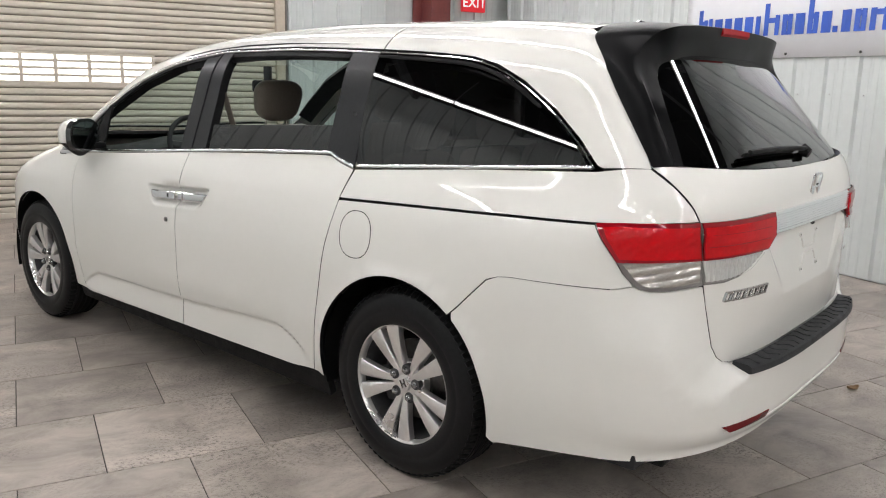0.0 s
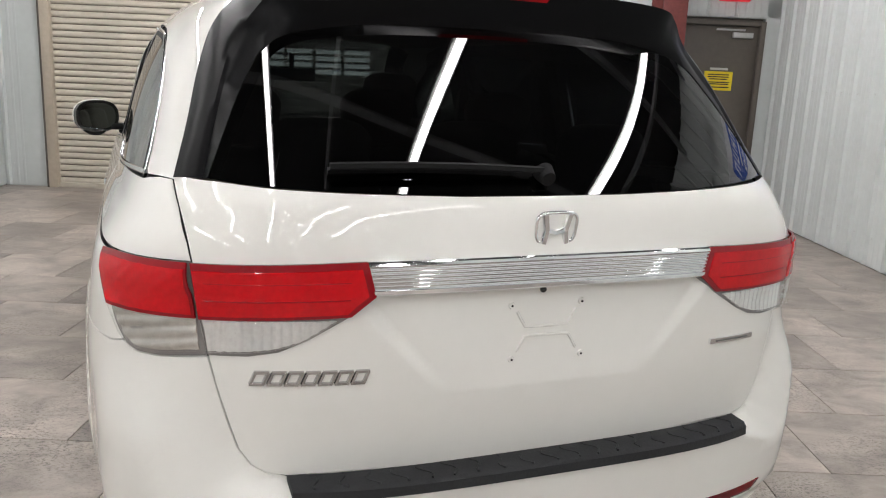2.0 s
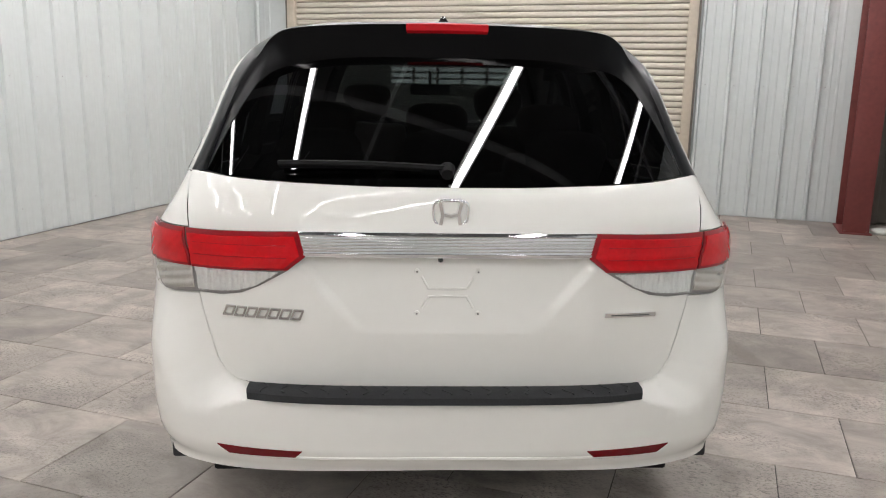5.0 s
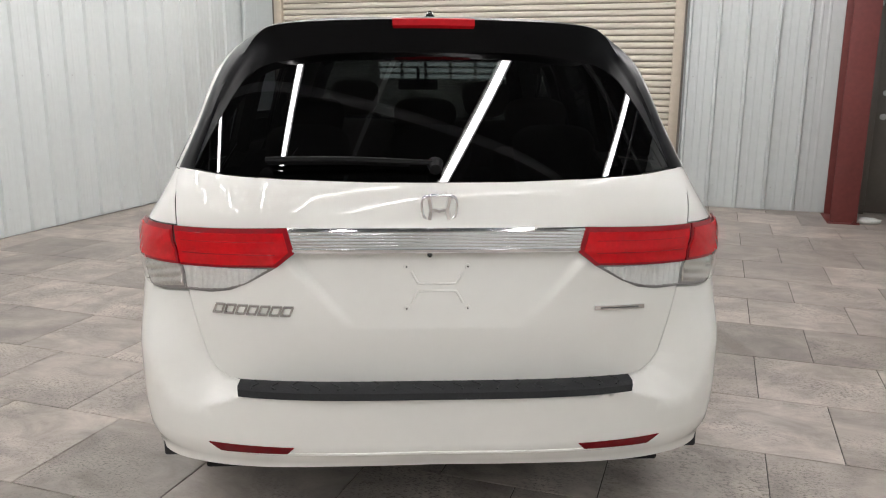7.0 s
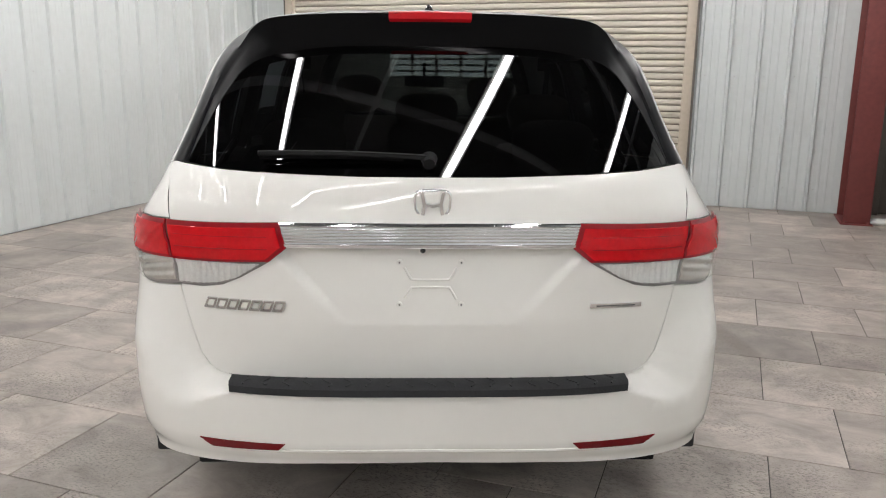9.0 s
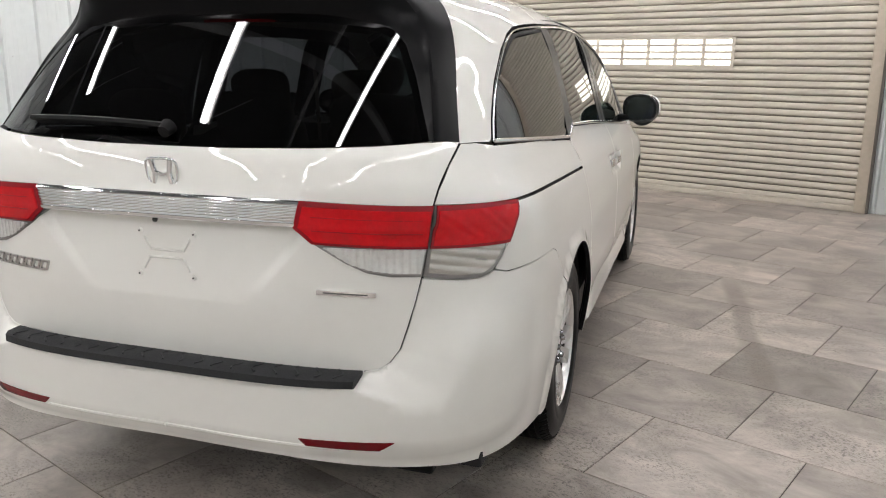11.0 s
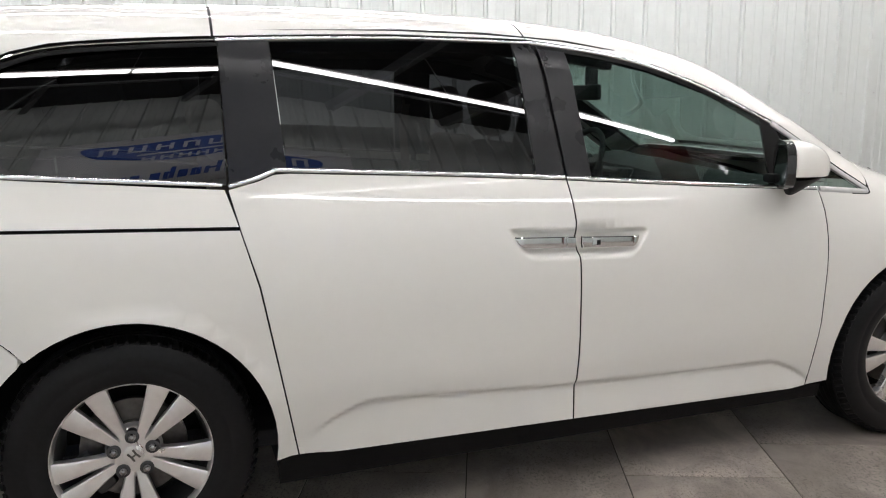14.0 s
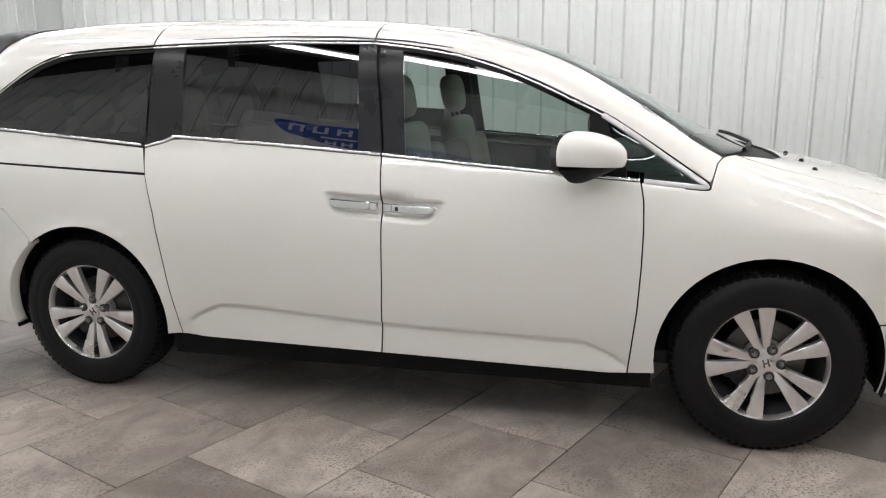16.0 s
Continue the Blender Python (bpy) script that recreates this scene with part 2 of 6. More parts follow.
CEILING = material("dark_ceiling_lining", (0.030, 0.031, 0.033), 0.8, vary=0.3, bump=0.2, scale=10)
PURLIN = material("grey_steel_purlin", (0.20, 0.20, 0.21), 0.5, vary=0.2, scale=15)
GROUT = material("grey_grout", (0.055, 0.047, 0.041), 0.85, vary=0.25, bump=0.4, scale=150)
BANNER = material("white_vinyl_banner", (0.80, 0.81, 0.84), 0.45, vary=0.03, bump=0.1, scale=12)
BLUE = material("blue_print", (0.022, 0.085, 0.44), 0.45, vary=0.06, scale=30)
YELLOW = material("yellow_sign", (0.78, 0.60, 0.02), 0.5, vary=0.06, scale=40)
SIGN_RED = material("exit_red", (0.62, 0.02, 0.03), 0.4, emit=0.6)
SIGN_WHITE = material("exit_lettering", (0.9, 0.88, 0.85), 0.5, emit=0.9)
INK = material("black_print", (0.02, 0.02, 0.02), 0.6)
GALV = material("galvanised_steel", (0.52, 0.52, 0.52), 0.4, metal=0.7, vary=0.1, scale=40)
TUBE = material("led_tube", (1.0, 0.970, 0.972), 0.4, emit=LED)
PANE_LIGHT = material("frosted_daylight_pane", (1.0, 0.97, 0.90), 0.4, emit=DAYLIGHT)
RAG = material("white_cloth", (0.7, 0.7, 0.66), 0.9, vary=0.1, bump=0.5, scale=40)
LEAF = material("dry_leaf", (0.34, 0.23, 0.13), 0.8, vary=0.3, scale=60)
TILE = tile_material()


# ---- mesh helpers ----
def part(name, bm, mat, parent=None, label="", smooth=None):
    """Links a bmesh (or mesh) as one mesh object under a thing or a part."""
    if isinstance(bm, bpy.types.Mesh):
        me = bm
    else:
        me = bpy.data.meshes.new(name)
        bmesh.ops.recalc_face_normals(bm, faces=bm.faces[:])
        if smooth is not None:
            for f in bm.faces:
                f.smooth = True
            for e in bm.edges:
                if len(e.link_faces) == 2 and e.calc_face_angle(0) > smooth:
                    e.smooth = False
        bm.to_mesh(me)
        bm.free()
    if mat is not None and not me.materials:
        me.materials.append(mat)
    ob = new(name, me)
    if parent is not None:
        ob.parent = parent
    if label:
        ob["label"] = label
    return ob


def add_box(bm, lo, hi, bevel=0.0, segs=2, m=None):
    """A box from corner lo to corner hi, bevelled, into bm."""
    r = bmesh.ops.create_cube(bm, size=1)
    vs = r["verts"]
    for v in vs:
        v.co = Vector([lo[i] + (v.co[i] + 0.5) * (hi[i] - lo[i]) for i in range(3)])
    if bevel:
        es = list({e for v in vs for e in v.link_edges})
        rb = bmesh.ops.bevel(bm, geom=es, offset=bevel, segments=segs, profile=0.5, affect="EDGES")
        vs = list({v for f in rb["faces"] for v in f.verts} | {v for v in vs if v.is_valid})
    if m is not None:
        bmesh.ops.transform(bm, matrix=m, verts=[v for v in vs if v.is_valid])
    return vs


def box(name, lo, hi, mat, parent=None, bevel=0.0, m=None, label="", segs=2):
    bm = bmesh.new()
    add_box(bm, lo, hi, bevel, segs, m)
    return part(name, bm, mat, parent, label, 0.6 if bevel else None)


def lathe(bm, prof, steps=48, axis="x", closed=False):
    """Turns a profile of (along, radius) round the x axis."""
    rings = []
    for i in range(steps):
        a = 2 * math.pi * i / steps
        rings.append([bm.verts.new((x, r * math.cos(a), r * math.sin(a))) for x, r in prof])
    n = len(prof)
    for i in range(steps):
        p, q = rings[i], rings[(i + 1) % steps]
        for j in range(n - 1 if not closed else n):
            k = (j + 1) % n
            bm.faces.new((p[j], p[k], q[k], q[j]))
    return bm


def sweep(bm, path, section, ups=None, caps=True, closed=False):
    """Sweeps a closed section of (side, up) along path, with an up vector for each point."""
    n = len(path)
    rings = []
    for i, p in enumerate(path):
        a = path[(i - 1) % n] if (closed or i) else path[0]
        b = path[(i + 1) % n] if (closed or i < n - 1) else path[-1]
        t = (b - a).normalized()
        up = ups[i] if ups else Vector((0, 0, 1))
        side = t.cross(up).normalized()
        up2 = side.cross(t).normalized()
        rings.append([bm.verts.new(p + side * s + up2 * h) for s, h in section])
    m = len(section)
    for i in range(n if closed else n - 1):
        for j in range(m):
            k = (j + 1) % m
            bm.faces.new((rings[i][j], rings[i][k], rings[(i + 1) % n][k], rings[(i + 1) % n][j]))
    if caps and not closed:
        bm.faces.new(rings[0])
        bm.faces.new(rings[-1][::-1])
    return bm


def round_section(r, n=8, sx=1.0, sy=1.0):
    return [(r * sx * math.cos(2 * math.pi * i / n), r * sy * math.sin(2 * math.pi * i / n)) for i in range(n)]


def spline(pts, n=6):
    """A Catmull-Rom line through pts (any dimension)."""
    out = []
    P = [Vector(p) for p in pts]
    for i in range(len(P) - 1):
        a = P[i - 1] if i else P[0] * 2 - P[1]
        b, c = P[i], P[i + 1]
        d = P[i + 2] if i + 2 < len(P) else P[-1] * 2 - P[-2]
        for k in range(n):
            t = k / n
            out.append(0.5 * ((2 * b) + (c - a) * t + (2 * a - 5 * b + 4 * c - d) * t * t + (3 * b - a - 3 * c + d) * t ** 3))
    out.append(P[-1])
    return out


# ---- the room ----
def in_room(ob, label, category, kind="structure"):
    ob.matrix_basis = ROOM @ ob.matrix_basis
    return tagged(ob, label, category, "", kind)


def rib_profile(width):
    """Points (along, out) of a ribbed wall sheet: a tall rib every 0.305 m and two low ones between."""
    pts = [(0.0, 0.0)]
    n = round(width / 0.305)
    for i in range(n):
        a = i * 0.305
        pts += [(a + 0.020, 0.0), (a + 0.034, 0.030), (a + 0.058, 0.030), (a + 0.072, 0.0)]
        for c in (0.150, 0.228):
            pts += [(a + c - 0.016, 0.0), (a + c - 0.008, 0.0026), (a + c + 0.008, 0.0026), (a + c + 0.016, 0.0)]
    pts.append((n * 0.305, 0.0))
    return pts


def sheet_mesh(width, height):
    bm = bmesh.new()
    pts = rib_profile(width)
    rows = [[bm.verts.new((a, -o, z)) for a, o in pts] for z in (0.012, height)]
    back = [[bm.verts.new((pts[i][0], 0.006, z)) for i in (0, len(pts) - 1)] for z in (0.012, height)]
    for i in range(len(pts) - 1):
        bm.faces.new((rows[0][i], rows[0][i + 1], rows[1][i + 1], rows[1][i]))
    for r, b in zip(rows, back):
        bm.faces.new([*r, b[1], b[0]])
    bm.faces.new((back[0][0], back[0][1], back[1][1], back[1][0]))
    me = bpy.data.meshes.new("wall_sheet")
    bmesh.ops.recalc_face_normals(bm, faces=bm.faces[:])
    bm.to_mesh(me)
    bm.free()
    me.materials.append(WALL)
    return me


SHEETS = {}


def sheeted_wall(name, start, angle, length, z0=0.0, height=ROOF, label=""):
    """A wall that runs from start (u, v) at angle, with ribbed sheets on its inner side (to its right)."""
    bm = bmesh.new()
    add_box(bm, (0, 0.01, z0), (length, 0.14, height))
    wall = part(name, bm, WALL)
    wall.matrix_basis = pose(start[0], start[1], 0, 0, 0, angle)
    in_room(wall, label, "wall")
    full = 0.915
    a = 0.0
    while a < length - 0.02:
        w = min(full, math.floor((length - a) / 0.305 + 0.01) * 0.305)
        if w < 0.3:
            box("wall_strip", (a, -0.004, z0 + 0.012), (length, 0.006, height), WALL, wall)
            break
        key = (round(w, 3), round(height - z0, 3))
        if key not in SHEETS:
            SHEETS[key] = sheet_mesh(w, height - z0)
        s = part("wall_panel", SHEETS[key], None, wall)
        s.location = (a, 0, z0)
        a += w
    # screws along the girts
    bm = bmesh.new()
    for z in (0.25, 1.45, 2.9):
        if z0 + 0.1 < z < height:
            k = 0.11
            while k < length:
                bmesh.ops.create_cone(bm, cap_ends=True, segments=6, radius1=0.007, radius2=0.005, depth=0.006, matrix=pose(k, -0.004, z + 0.004 * math.sin(k * 9), 90))
                k += 0.305
    part("screw_heads", bm, GALV, wall)["kind"] = "stuff"
    return wall


DOOR_L, DOOR_R, DOOR_H = -4.30, 0.62, 3.65

bm = bmesh.new()
add_box(bm, (U0 - 0.3, V0 - 0.3, -0.12), (U1 + 0.3, V1 + 0.4, -0.004))
floor = part("floor", bm, GROUT)
in_room(floor, "grey-brown stone-look square tiles laid in running bond", "floor")

ceiling_bm = bmesh.new()
add_box(ceiling_bm, (U0 - 0.2, V0 - 0.2, ROOF), (U1 + 0.2, V1 + 0.3, ROOF + 0.1))
sheets = len(ceiling_bm.faces)
v = V0 + 0.7
while v < V1:
    add_box(ceiling_bm, (U0, v - 0.03, ROOF - 0.18), (U1, v - 0.024, ROOF + 0.01))
    for z in (ROOF - 0.18, ROOF - 0.012):
        add_box(ceiling_bm, (U0, v - 0.024, z), (U1, v + 0.045, z + 0.006))
    v += 1.5
for u in (-3.0, 0.1, 3.0):
    add_box(ceiling_bm, (u - 0.02, V0, ROOF - 0.26), (u + 0.02, V1, ROOF - 0.22))
ceiling_bm.faces.ensure_lookup_table()
for f in ceiling_bm.faces[sheets:]:
    f.material_index = 1
ceiling = part("ceiling", ceiling_bm, CEILING)
ceiling.data.materials.append(PURLIN)
in_room(ceiling, "dark lined ceiling with steel purlins", "ceiling")

# walls: west, east, south and the pieces round the roller door in the north wall
sheeted_wall("wall_west", (U0, V0), 90, V1 - V0, label="white ribbed steel sheet wall")
sheeted_wall("wall_east", (U1, V1 + 0.1), -90, V1 + 0.1 - V0, label="white ribbed steel sheet wall behind a banner")
sheeted_wall("wall_south", (U1, V0), 180, U1 - U0, label="white ribbed steel sheet wall")
sheeted_wall("wall_north_1", (U0, V1), 0, DOOR_L - 0.12 - U0, label="narrow white ribbed wall beside the roller door")
sheeted_wall("wall_north_2", (DOOR_R + 0.12, V1), 0, 1.62, label="white ribbed wall between roller door and steel column")
sheeted_wall("wall_north_3", (DOOR_L - 0.12, V1), 0, DOOR_R - DOOR_L + 0.24, DOOR_H, ROOF, label="white ribbed wall above the roller door")
sheeted_wall("wall_north_4", (DOOR_R + 0.12 + 1.62, V1 + 0.1), 0, U1 - DOOR_R - 1.74, 2.22, ROOF, label="white ribbed wall above the brown door")
sheeted_wall("wall_north_5", (DOOR_R + 1.74, V1 + 0.1), 0, 0.34, label="white wall strip behind the steel column")
sheeted_wall("wall_north_6", (3.66, V1 + 0.1), 0, U1 - 3.66, label="white wall strip beside the brown door")


def roller_door():
    """Cream slatted roller door with a strip of daylight panes."""
    door = new("door_1")
    tagged(door, "closed cream steel roller door with a strip of bright panes", "roller door", "", "structure")
    door.matrix_basis = ROOM @ pose(0, V1 + 0.02, 0)
    pitch = 0.0715
    prof = []
    for i in range(9):
        t = i / 8
        prof.append((-0.013 * math.sin(math.pi * t) ** 0.32, t * pitch * 0.84))
    prof += [(0.013, pitch * 0.855), (0.015, pitch * 0.93), (0.0, pitch * 1.0)]
    w0, w1 = -0.73, -2.97
    z_lo, z_hi = 1.395, 1.690

    def slat(a, b):
        bm = bmesh.new()
        rows = [[bm.verts.new((u, y, z)) for y, z in prof] for u in (a, b)]
        for k in range(len(prof) - 1):
            f = bm.faces.new((rows[0][k], rows[1][k], rows[1][k + 1], rows[0][k + 1]))
            f.smooth = k < 8
            # groove faces coloured dark: grime plus painted shade between the slats
            f.material_index = 1 if k in (8, 9) else 0
        rb = [bm.verts.new((u, 0.02, z)) for u in (a, b) for z in (0, pitch)]
        bm.faces.new((rb[0], rb[1], rb[3], rb[2]))
        me = bpy.data.meshes.new("slat")
        bmesh.ops.recalc_face_normals(bm, faces=bm.faces[:])
        bm.to_mesh(me)
        bm.free()
        me.materials.append(SLAT)
        me.materials.append(JOINT_GRIME_SHADE)
        return me

    whole, left, right = slat(DOOR_L, DOOR_R), slat(DOOR_L, w1), slat(w0, DOOR_R)
    z = 0.055
    while z < DOOR_H:
        if z + pitch * 0.5 > z_lo and z + pitch * 0.5 < z_hi:
            for me in (left, right):
                part("slat", me, None, door).location = (0, 0, z)
        else:
            part("slat", whole, None, door).location = (0, 0, z)
        z += pitch
    box("bottom_bar", (DOOR_L, -0.03, 0.0), (DOOR_R, 0.03, 0.058), SLAT, door, 0.006)
    # panes: two rows of bright openings in a cream frame
    n = 7
    step = (w0 - w1) / n
    frame_bm = bmesh.new()
    rows_z = [z_lo + (z_hi - z_lo) * i / 4 for i in range(5)]
    for z0_, z1_ in [(z - 0.013, z + 0.013) for z in rows_z]:
        add_box(frame_bm, (w1, -0.016, z0_), (w0, 0.012, z1_))
    for i in range(n + 1):
        u = w1 + i * step
        add_box(frame_bm, (u - 0.018, -0.0185, z_lo - 0.01), (u + 0.018, 0.0125, z_hi + 0.01))
    part("window_frame", frame_bm, SLAT, door)
    for i in range(n):
        for za, zb in [(a + 0.006, b - 0.006) for a, b in zip(rows_z, rows_z[1:])]:
            box("pane", (w1 + i * step + 0.010, 0.0, za), (w1 + (i + 1) * step - 0.010, 0.008, zb), PANE_LIGHT, door, 0.003, label="frosted pane bright with daylight")
    return door


roller_door()
for name, a, b in (("trim_1", DOOR_R, DOOR_R + 0.105), ("trim_2", DOOR_L - 0.105, DOOR_L)):
    bm = bmesh.new()
    add_box(bm, (a, -0.055, 0), (b, 0.06, DOOR_H + 0.1), 0.006)
    inner = b if name == "trim_1" else a - 0.022
    t = part(name, bm, JAMB, smooth=0.6)
    t.matrix_basis = pose(0, V1, 0)
    in_room(t, "tan steel guide rail of the roller door", "door jamb")
    g = box("edge_strip", (inner, -0.05, 0), (inner + 0.022, 0.05, DOOR_H + 0.1), DOOR_BROWN, t)


def steel_column():
    col = new("steel_column")
    tagged(col, "red-oxide painted steel column on a base plate", "column", "", "structure")
    col.matrix_basis = ROOM @ pose(2.445, 5.78, 0)
    box("flange", (-0.125, -0.008, 0.012), (0.125, 0.008, ROOF), OXIDE, col, 0.003)
    box("flange", (-0.125, 0.50, 0.012), (0.125, 0.516, ROOF), OXIDE, col, 0.003)
    box("web", (-0.006, 0.008, 0.012), (0.006, 0.50, ROOF), OXIDE, col)
    box("base_plate", (-0.15, -0.05, 0), (0.15, 0.55, 0.014), OXIDE, col, 0.003)
    for x in (-0.10, 0.10):
        bm = bmesh.new()
        bmesh.ops.create_cone(bm, cap_ends=True, segments=6, radius1=0.016, radius2=0.016, depth=0.02, matrix=pose(x, -0.03, 0.023))
        part("bolt", bm, OXIDE, col)
    return col


steel_column()


def brown_door():
    d = new("door_2")
    tagged(d, "closed brown painted steel door with a lever handle", "door", "", "structure")
    d.matrix_basis = ROOM @ pose(0, V1 + 0.12, 0)
    a, b, h = 2.74, 3.60, 2.13
    box("door_leaf", (a, 0.0, 0.012), (b, 0.045, h), DOOR_BROWN, d, 0.003)
    for lo, hi in (((a - 0.06, -0.05, 0), (a - 0.003, 0.07, h + 0.06)), ((b + 0.003, -0.05, 0), (b + 0.06, 0.07, h + 0.06)), ((a - 0.003, -0.05, h + 0.004), (b + 0.003, 0.07, h + 0.06))):
        box("door_frame", lo, hi, DOOR_BROWN, d, 0.004)
    box("wall_filler", (a - 0.5, 0.075, 0), (b + 0.4, 0.12, 2.3), DOOR_BROWN, d)
    bm = bmesh.new()
    bmesh.ops.create_cone(bm, cap_ends=True, segments=24, radius1=0.033, radius2=0.030, depth=0.014, matrix=pose(2.82, -0.006, 1.05, 90))
    add_box(bm, (2.81, -0.06, 1.04), (2.83, -0.01, 1.06), 0.004)
    add_box(bm, (2.81, -0.065, 1.038), (2.93, -0.05, 1.062), 0.006)
    part("lever_handle", bm, GALV, d, "satin metal lever handle", 0.6)
    bm = bmesh.new()
    bmesh.ops.create_cone(bm, cap_ends=True, segments=24, radius1=0.030, radius2=0.024, depth=0.02, matrix=pose(2.82, -0.009, 1.30, 90))
    part("deadbolt", bm, GALV, d, "round metal deadbolt", 0.6)
    box("closer_body", (3.30, -0.07, 2.00), (3.52, -0.012, 2.06), GALV, d, 0.006)
    box("closer_arm", (3.10, -0.09, 2.075), (3.42, -0.07, 2.095), GALV, d, 0.003)
    sign = box("warning_sign", (3.04, -0.005, 1.42), (3.36, -0.001, 1.63), YELLOW, d, label="yellow notice with unreadable black lines")
    for z, w in ((1.595, 0.12), (1.57, 0.12), (1.545, 0.10), (1.51, 0.13), (1.49, 0.12), (1.455, 0.13)):
        box("text_bar", (3.20 - w, -0.0075, z - 0.006), (3.20 + w, -0.0055, z + 0.006), INK, sign)
    box("small_plate", (3.10, -0.005, 1.645), (3.30, -0.001, 1.67), GALV, d)
    return d


brown_door()


def text_part(name, body, size, mat, parent, m, depth=0.002):
    c = bpy.data.curves.new(name, "FONT")
    c.body, c.size, c.extrude, c.align_x, c.align_y = body, size, depth, "CENTER", "CENTER"
    tmp = bpy.data.objects.new("tmp", c)
    scene.collection.objects.link(tmp)
    me = bpy.data.meshes.new_from_object(tmp.evaluated_get(bpy.context.evaluated_depsgraph_get()))
    bpy.data.objects.remove(tmp)
    me.transform(m)
    me.name = name
    me.materials.clear()
    me.materials.append(mat)
    return part(name, me, None, parent)


def exit_sign():
    s = new("exit_sign")
    tagged(s, "small red exit sign with white letters above the door", "exit sign")
    s.matrix_basis = ROOM @ pose(3.27, V1 + 0.065, 2.50)
    box("housing", (-0.17, -0.035, -0.11), (0.17, 0.03, 0.11), SIGN_RED, s, 0.012)
    text_part("lettering", "EXIT", 0.17, SIGN_WHITE, s, pose(0, -0.037, 0, 90))


exit_sign()


def ribbon(bm, pts, width, x, thick=0.003):
    """A flat printed stroke of constant width along pts of (a, z) on the plane of given x."""
    P = [Vector((0, a, z)) for a, z in pts]
    sweep(bm, [Vector((x, p.y, p.z)) for p in P], [(-width / 2, 0), (width / 2, 0), (width / 2, thick), (-width / 2, thick)], [Vector((-1, 0, 0))] * len(P))


def wall_banner():
    """White banner with blue shapes that stand for its words and emblem."""
    b = new("wall_banner")
    tagged(b, "white vinyl banner with blue printed lettering shapes", "banner")
    x = U1 - 0.034
    b.matrix_basis = ROOM @ pose(x, 0, 0)
    va, vb, za, zb = 0.50, 3.14, 1.755, 3.02
    bm = bmesh.new()
    n = 24
    rows = [[bm.verts.new((0.004 * math.sin(i * 0.9 + z), va + (vb - va) * i / n, z)) for i in range(n + 1)] for z in (za, (za + zb) / 2, zb)]
    for r, q in zip(rows, rows[1:]):
        for i in range(n):
            bm.faces.new((r[i], r[i + 1], q[i + 1], q[i])).smooth = True
    sheet = part("sheet", bm, BANNER, b)
    mod = sheet.modifiers.new("thick", "SOLIDIFY")
    mod.thickness = 0.002
    # the words as blue upright shapes of the size of letters
    v = vb - 0.14
    widths = [0.13, 0.05, 0.11, 0.10, 0.11, 0.11, 0.08, 0.18, 0.12, 0.11, 0.12, 0.11, 0.05, 0.10, 0.12, 0.17]
    talls = [0.26, 0.26, 0.17, 0.17, 0.17, 0.17, 0.17, 0.27, 0.17, 0.17, 0.27, 0.17, 0.05, 0.17, 0.17, 0.17]
    for i, (w, h) in enumerate(zip(widths, talls)):
        bm = bmesh.new()
        z0_ = 1.945
        drop = 0.07 if i in (0, 4) else 0.0
        if w < 0.06:
            add_box(bm, (-0.010, v - 0.05, z0_), (-0.007, v - 0.005, z0_ + min(h, 0.18)), 0.001)
        else:
            lo, hi = v - w, v - 0.02
            add_box(bm, (-0.010, hi - 0.048, z0_ - drop), (-0.007, hi, z0_ + h))
            if w > 0.09:
                add_box(bm, (-0.010, lo, z0_), (-0.007, lo + 0.044, z0_ + min(h, 0.17)))
            if w > 0.1 or h > 0.2:
                zc = z0_ + (0.5 if i in (7,) else 0.86) * min(h, 0.17) + (0.05 if i == 7 else 0)
                add_box(bm, (-0.0105, lo + 0.038, zc - 0.03), (-0.0065, hi - 0.042, zc + 0.012))
            if i in (2, 8, 9, 10, 11, 14):
                add_box(bm, (-0.0105, lo + 0.038, z0_), (-0.0065, hi - 0.042, z0_ + 0.03))
        part("lettering_shape", bm, BLUE, b)
        v -= w + 0.012
    # emblem above: a blue swoosh field with white bars on it
    bm = bmesh.new()
    outline = spline([(2.75, 2.60), (2.80, 2.80), (2.45, 2.86), (1.9, 2.90), (1.3, 2.86), (0.85, 2.88), (0.95, 2.66), (1.15, 2.56), (1.5, 2.44), (1.9, 2.40), (2.35, 2.46), (2.75, 2.60)], 5)[:-1]
    f = bm.faces.new([bm.verts.new((-0.007, p[0], p[1])) for p in outline])
    r = bmesh.ops.extrude_face_region(bm, geom=[f])
    bmesh.ops.translate(bm, vec=(-0.003, 0, 0), verts=[g for g in r["geom"] if isinstance(g, bmesh.types.BMVert)])
    emblem = part("emblem", bm, BLUE, b)
    for k in range(7):
        a = 2.66 - k * 0.25
        bm = bmesh.new()
        add_box(bm, (-0.013, a - 0.16, 2.67), (-0.0102, a - 0.12, 2.82))
        add_box(bm, (-0.013, a - 0.04, 2.67), (-0.0102, a, 2.82))
        zb_ = (2.79, 2.67, 2.735)[(k * 2) % 3]
        add_box(bm, (-0.0135, a - 0.12, zb_), (-0.0105, a - 0.04, zb_ + 0.032))
        part("lettering_shape", bm, BANNER, emblem)
    box("small_text_bar", (-0.0125, 1.35, 2.575), (-0.0102, 2.25, 2.61), BANNER, emblem)
    for k in range(5):
        a = 2.2 - k * 0.17
        bm = bmesh.new()
        add_box(bm, (-0.013, a - 0.12, 2.43), (-0.0102, a - 0.09, 2.53))
        add_box(bm, (-0.013, a - 0.03, 2.43), (-0.0102, a, 2.53))
        add_box(bm, (-0.0135, a - 0.09, 2.47), (-0.0105, a - 0.03, 2.495))
        part("lettering_shape", bm, BANNER, emblem)
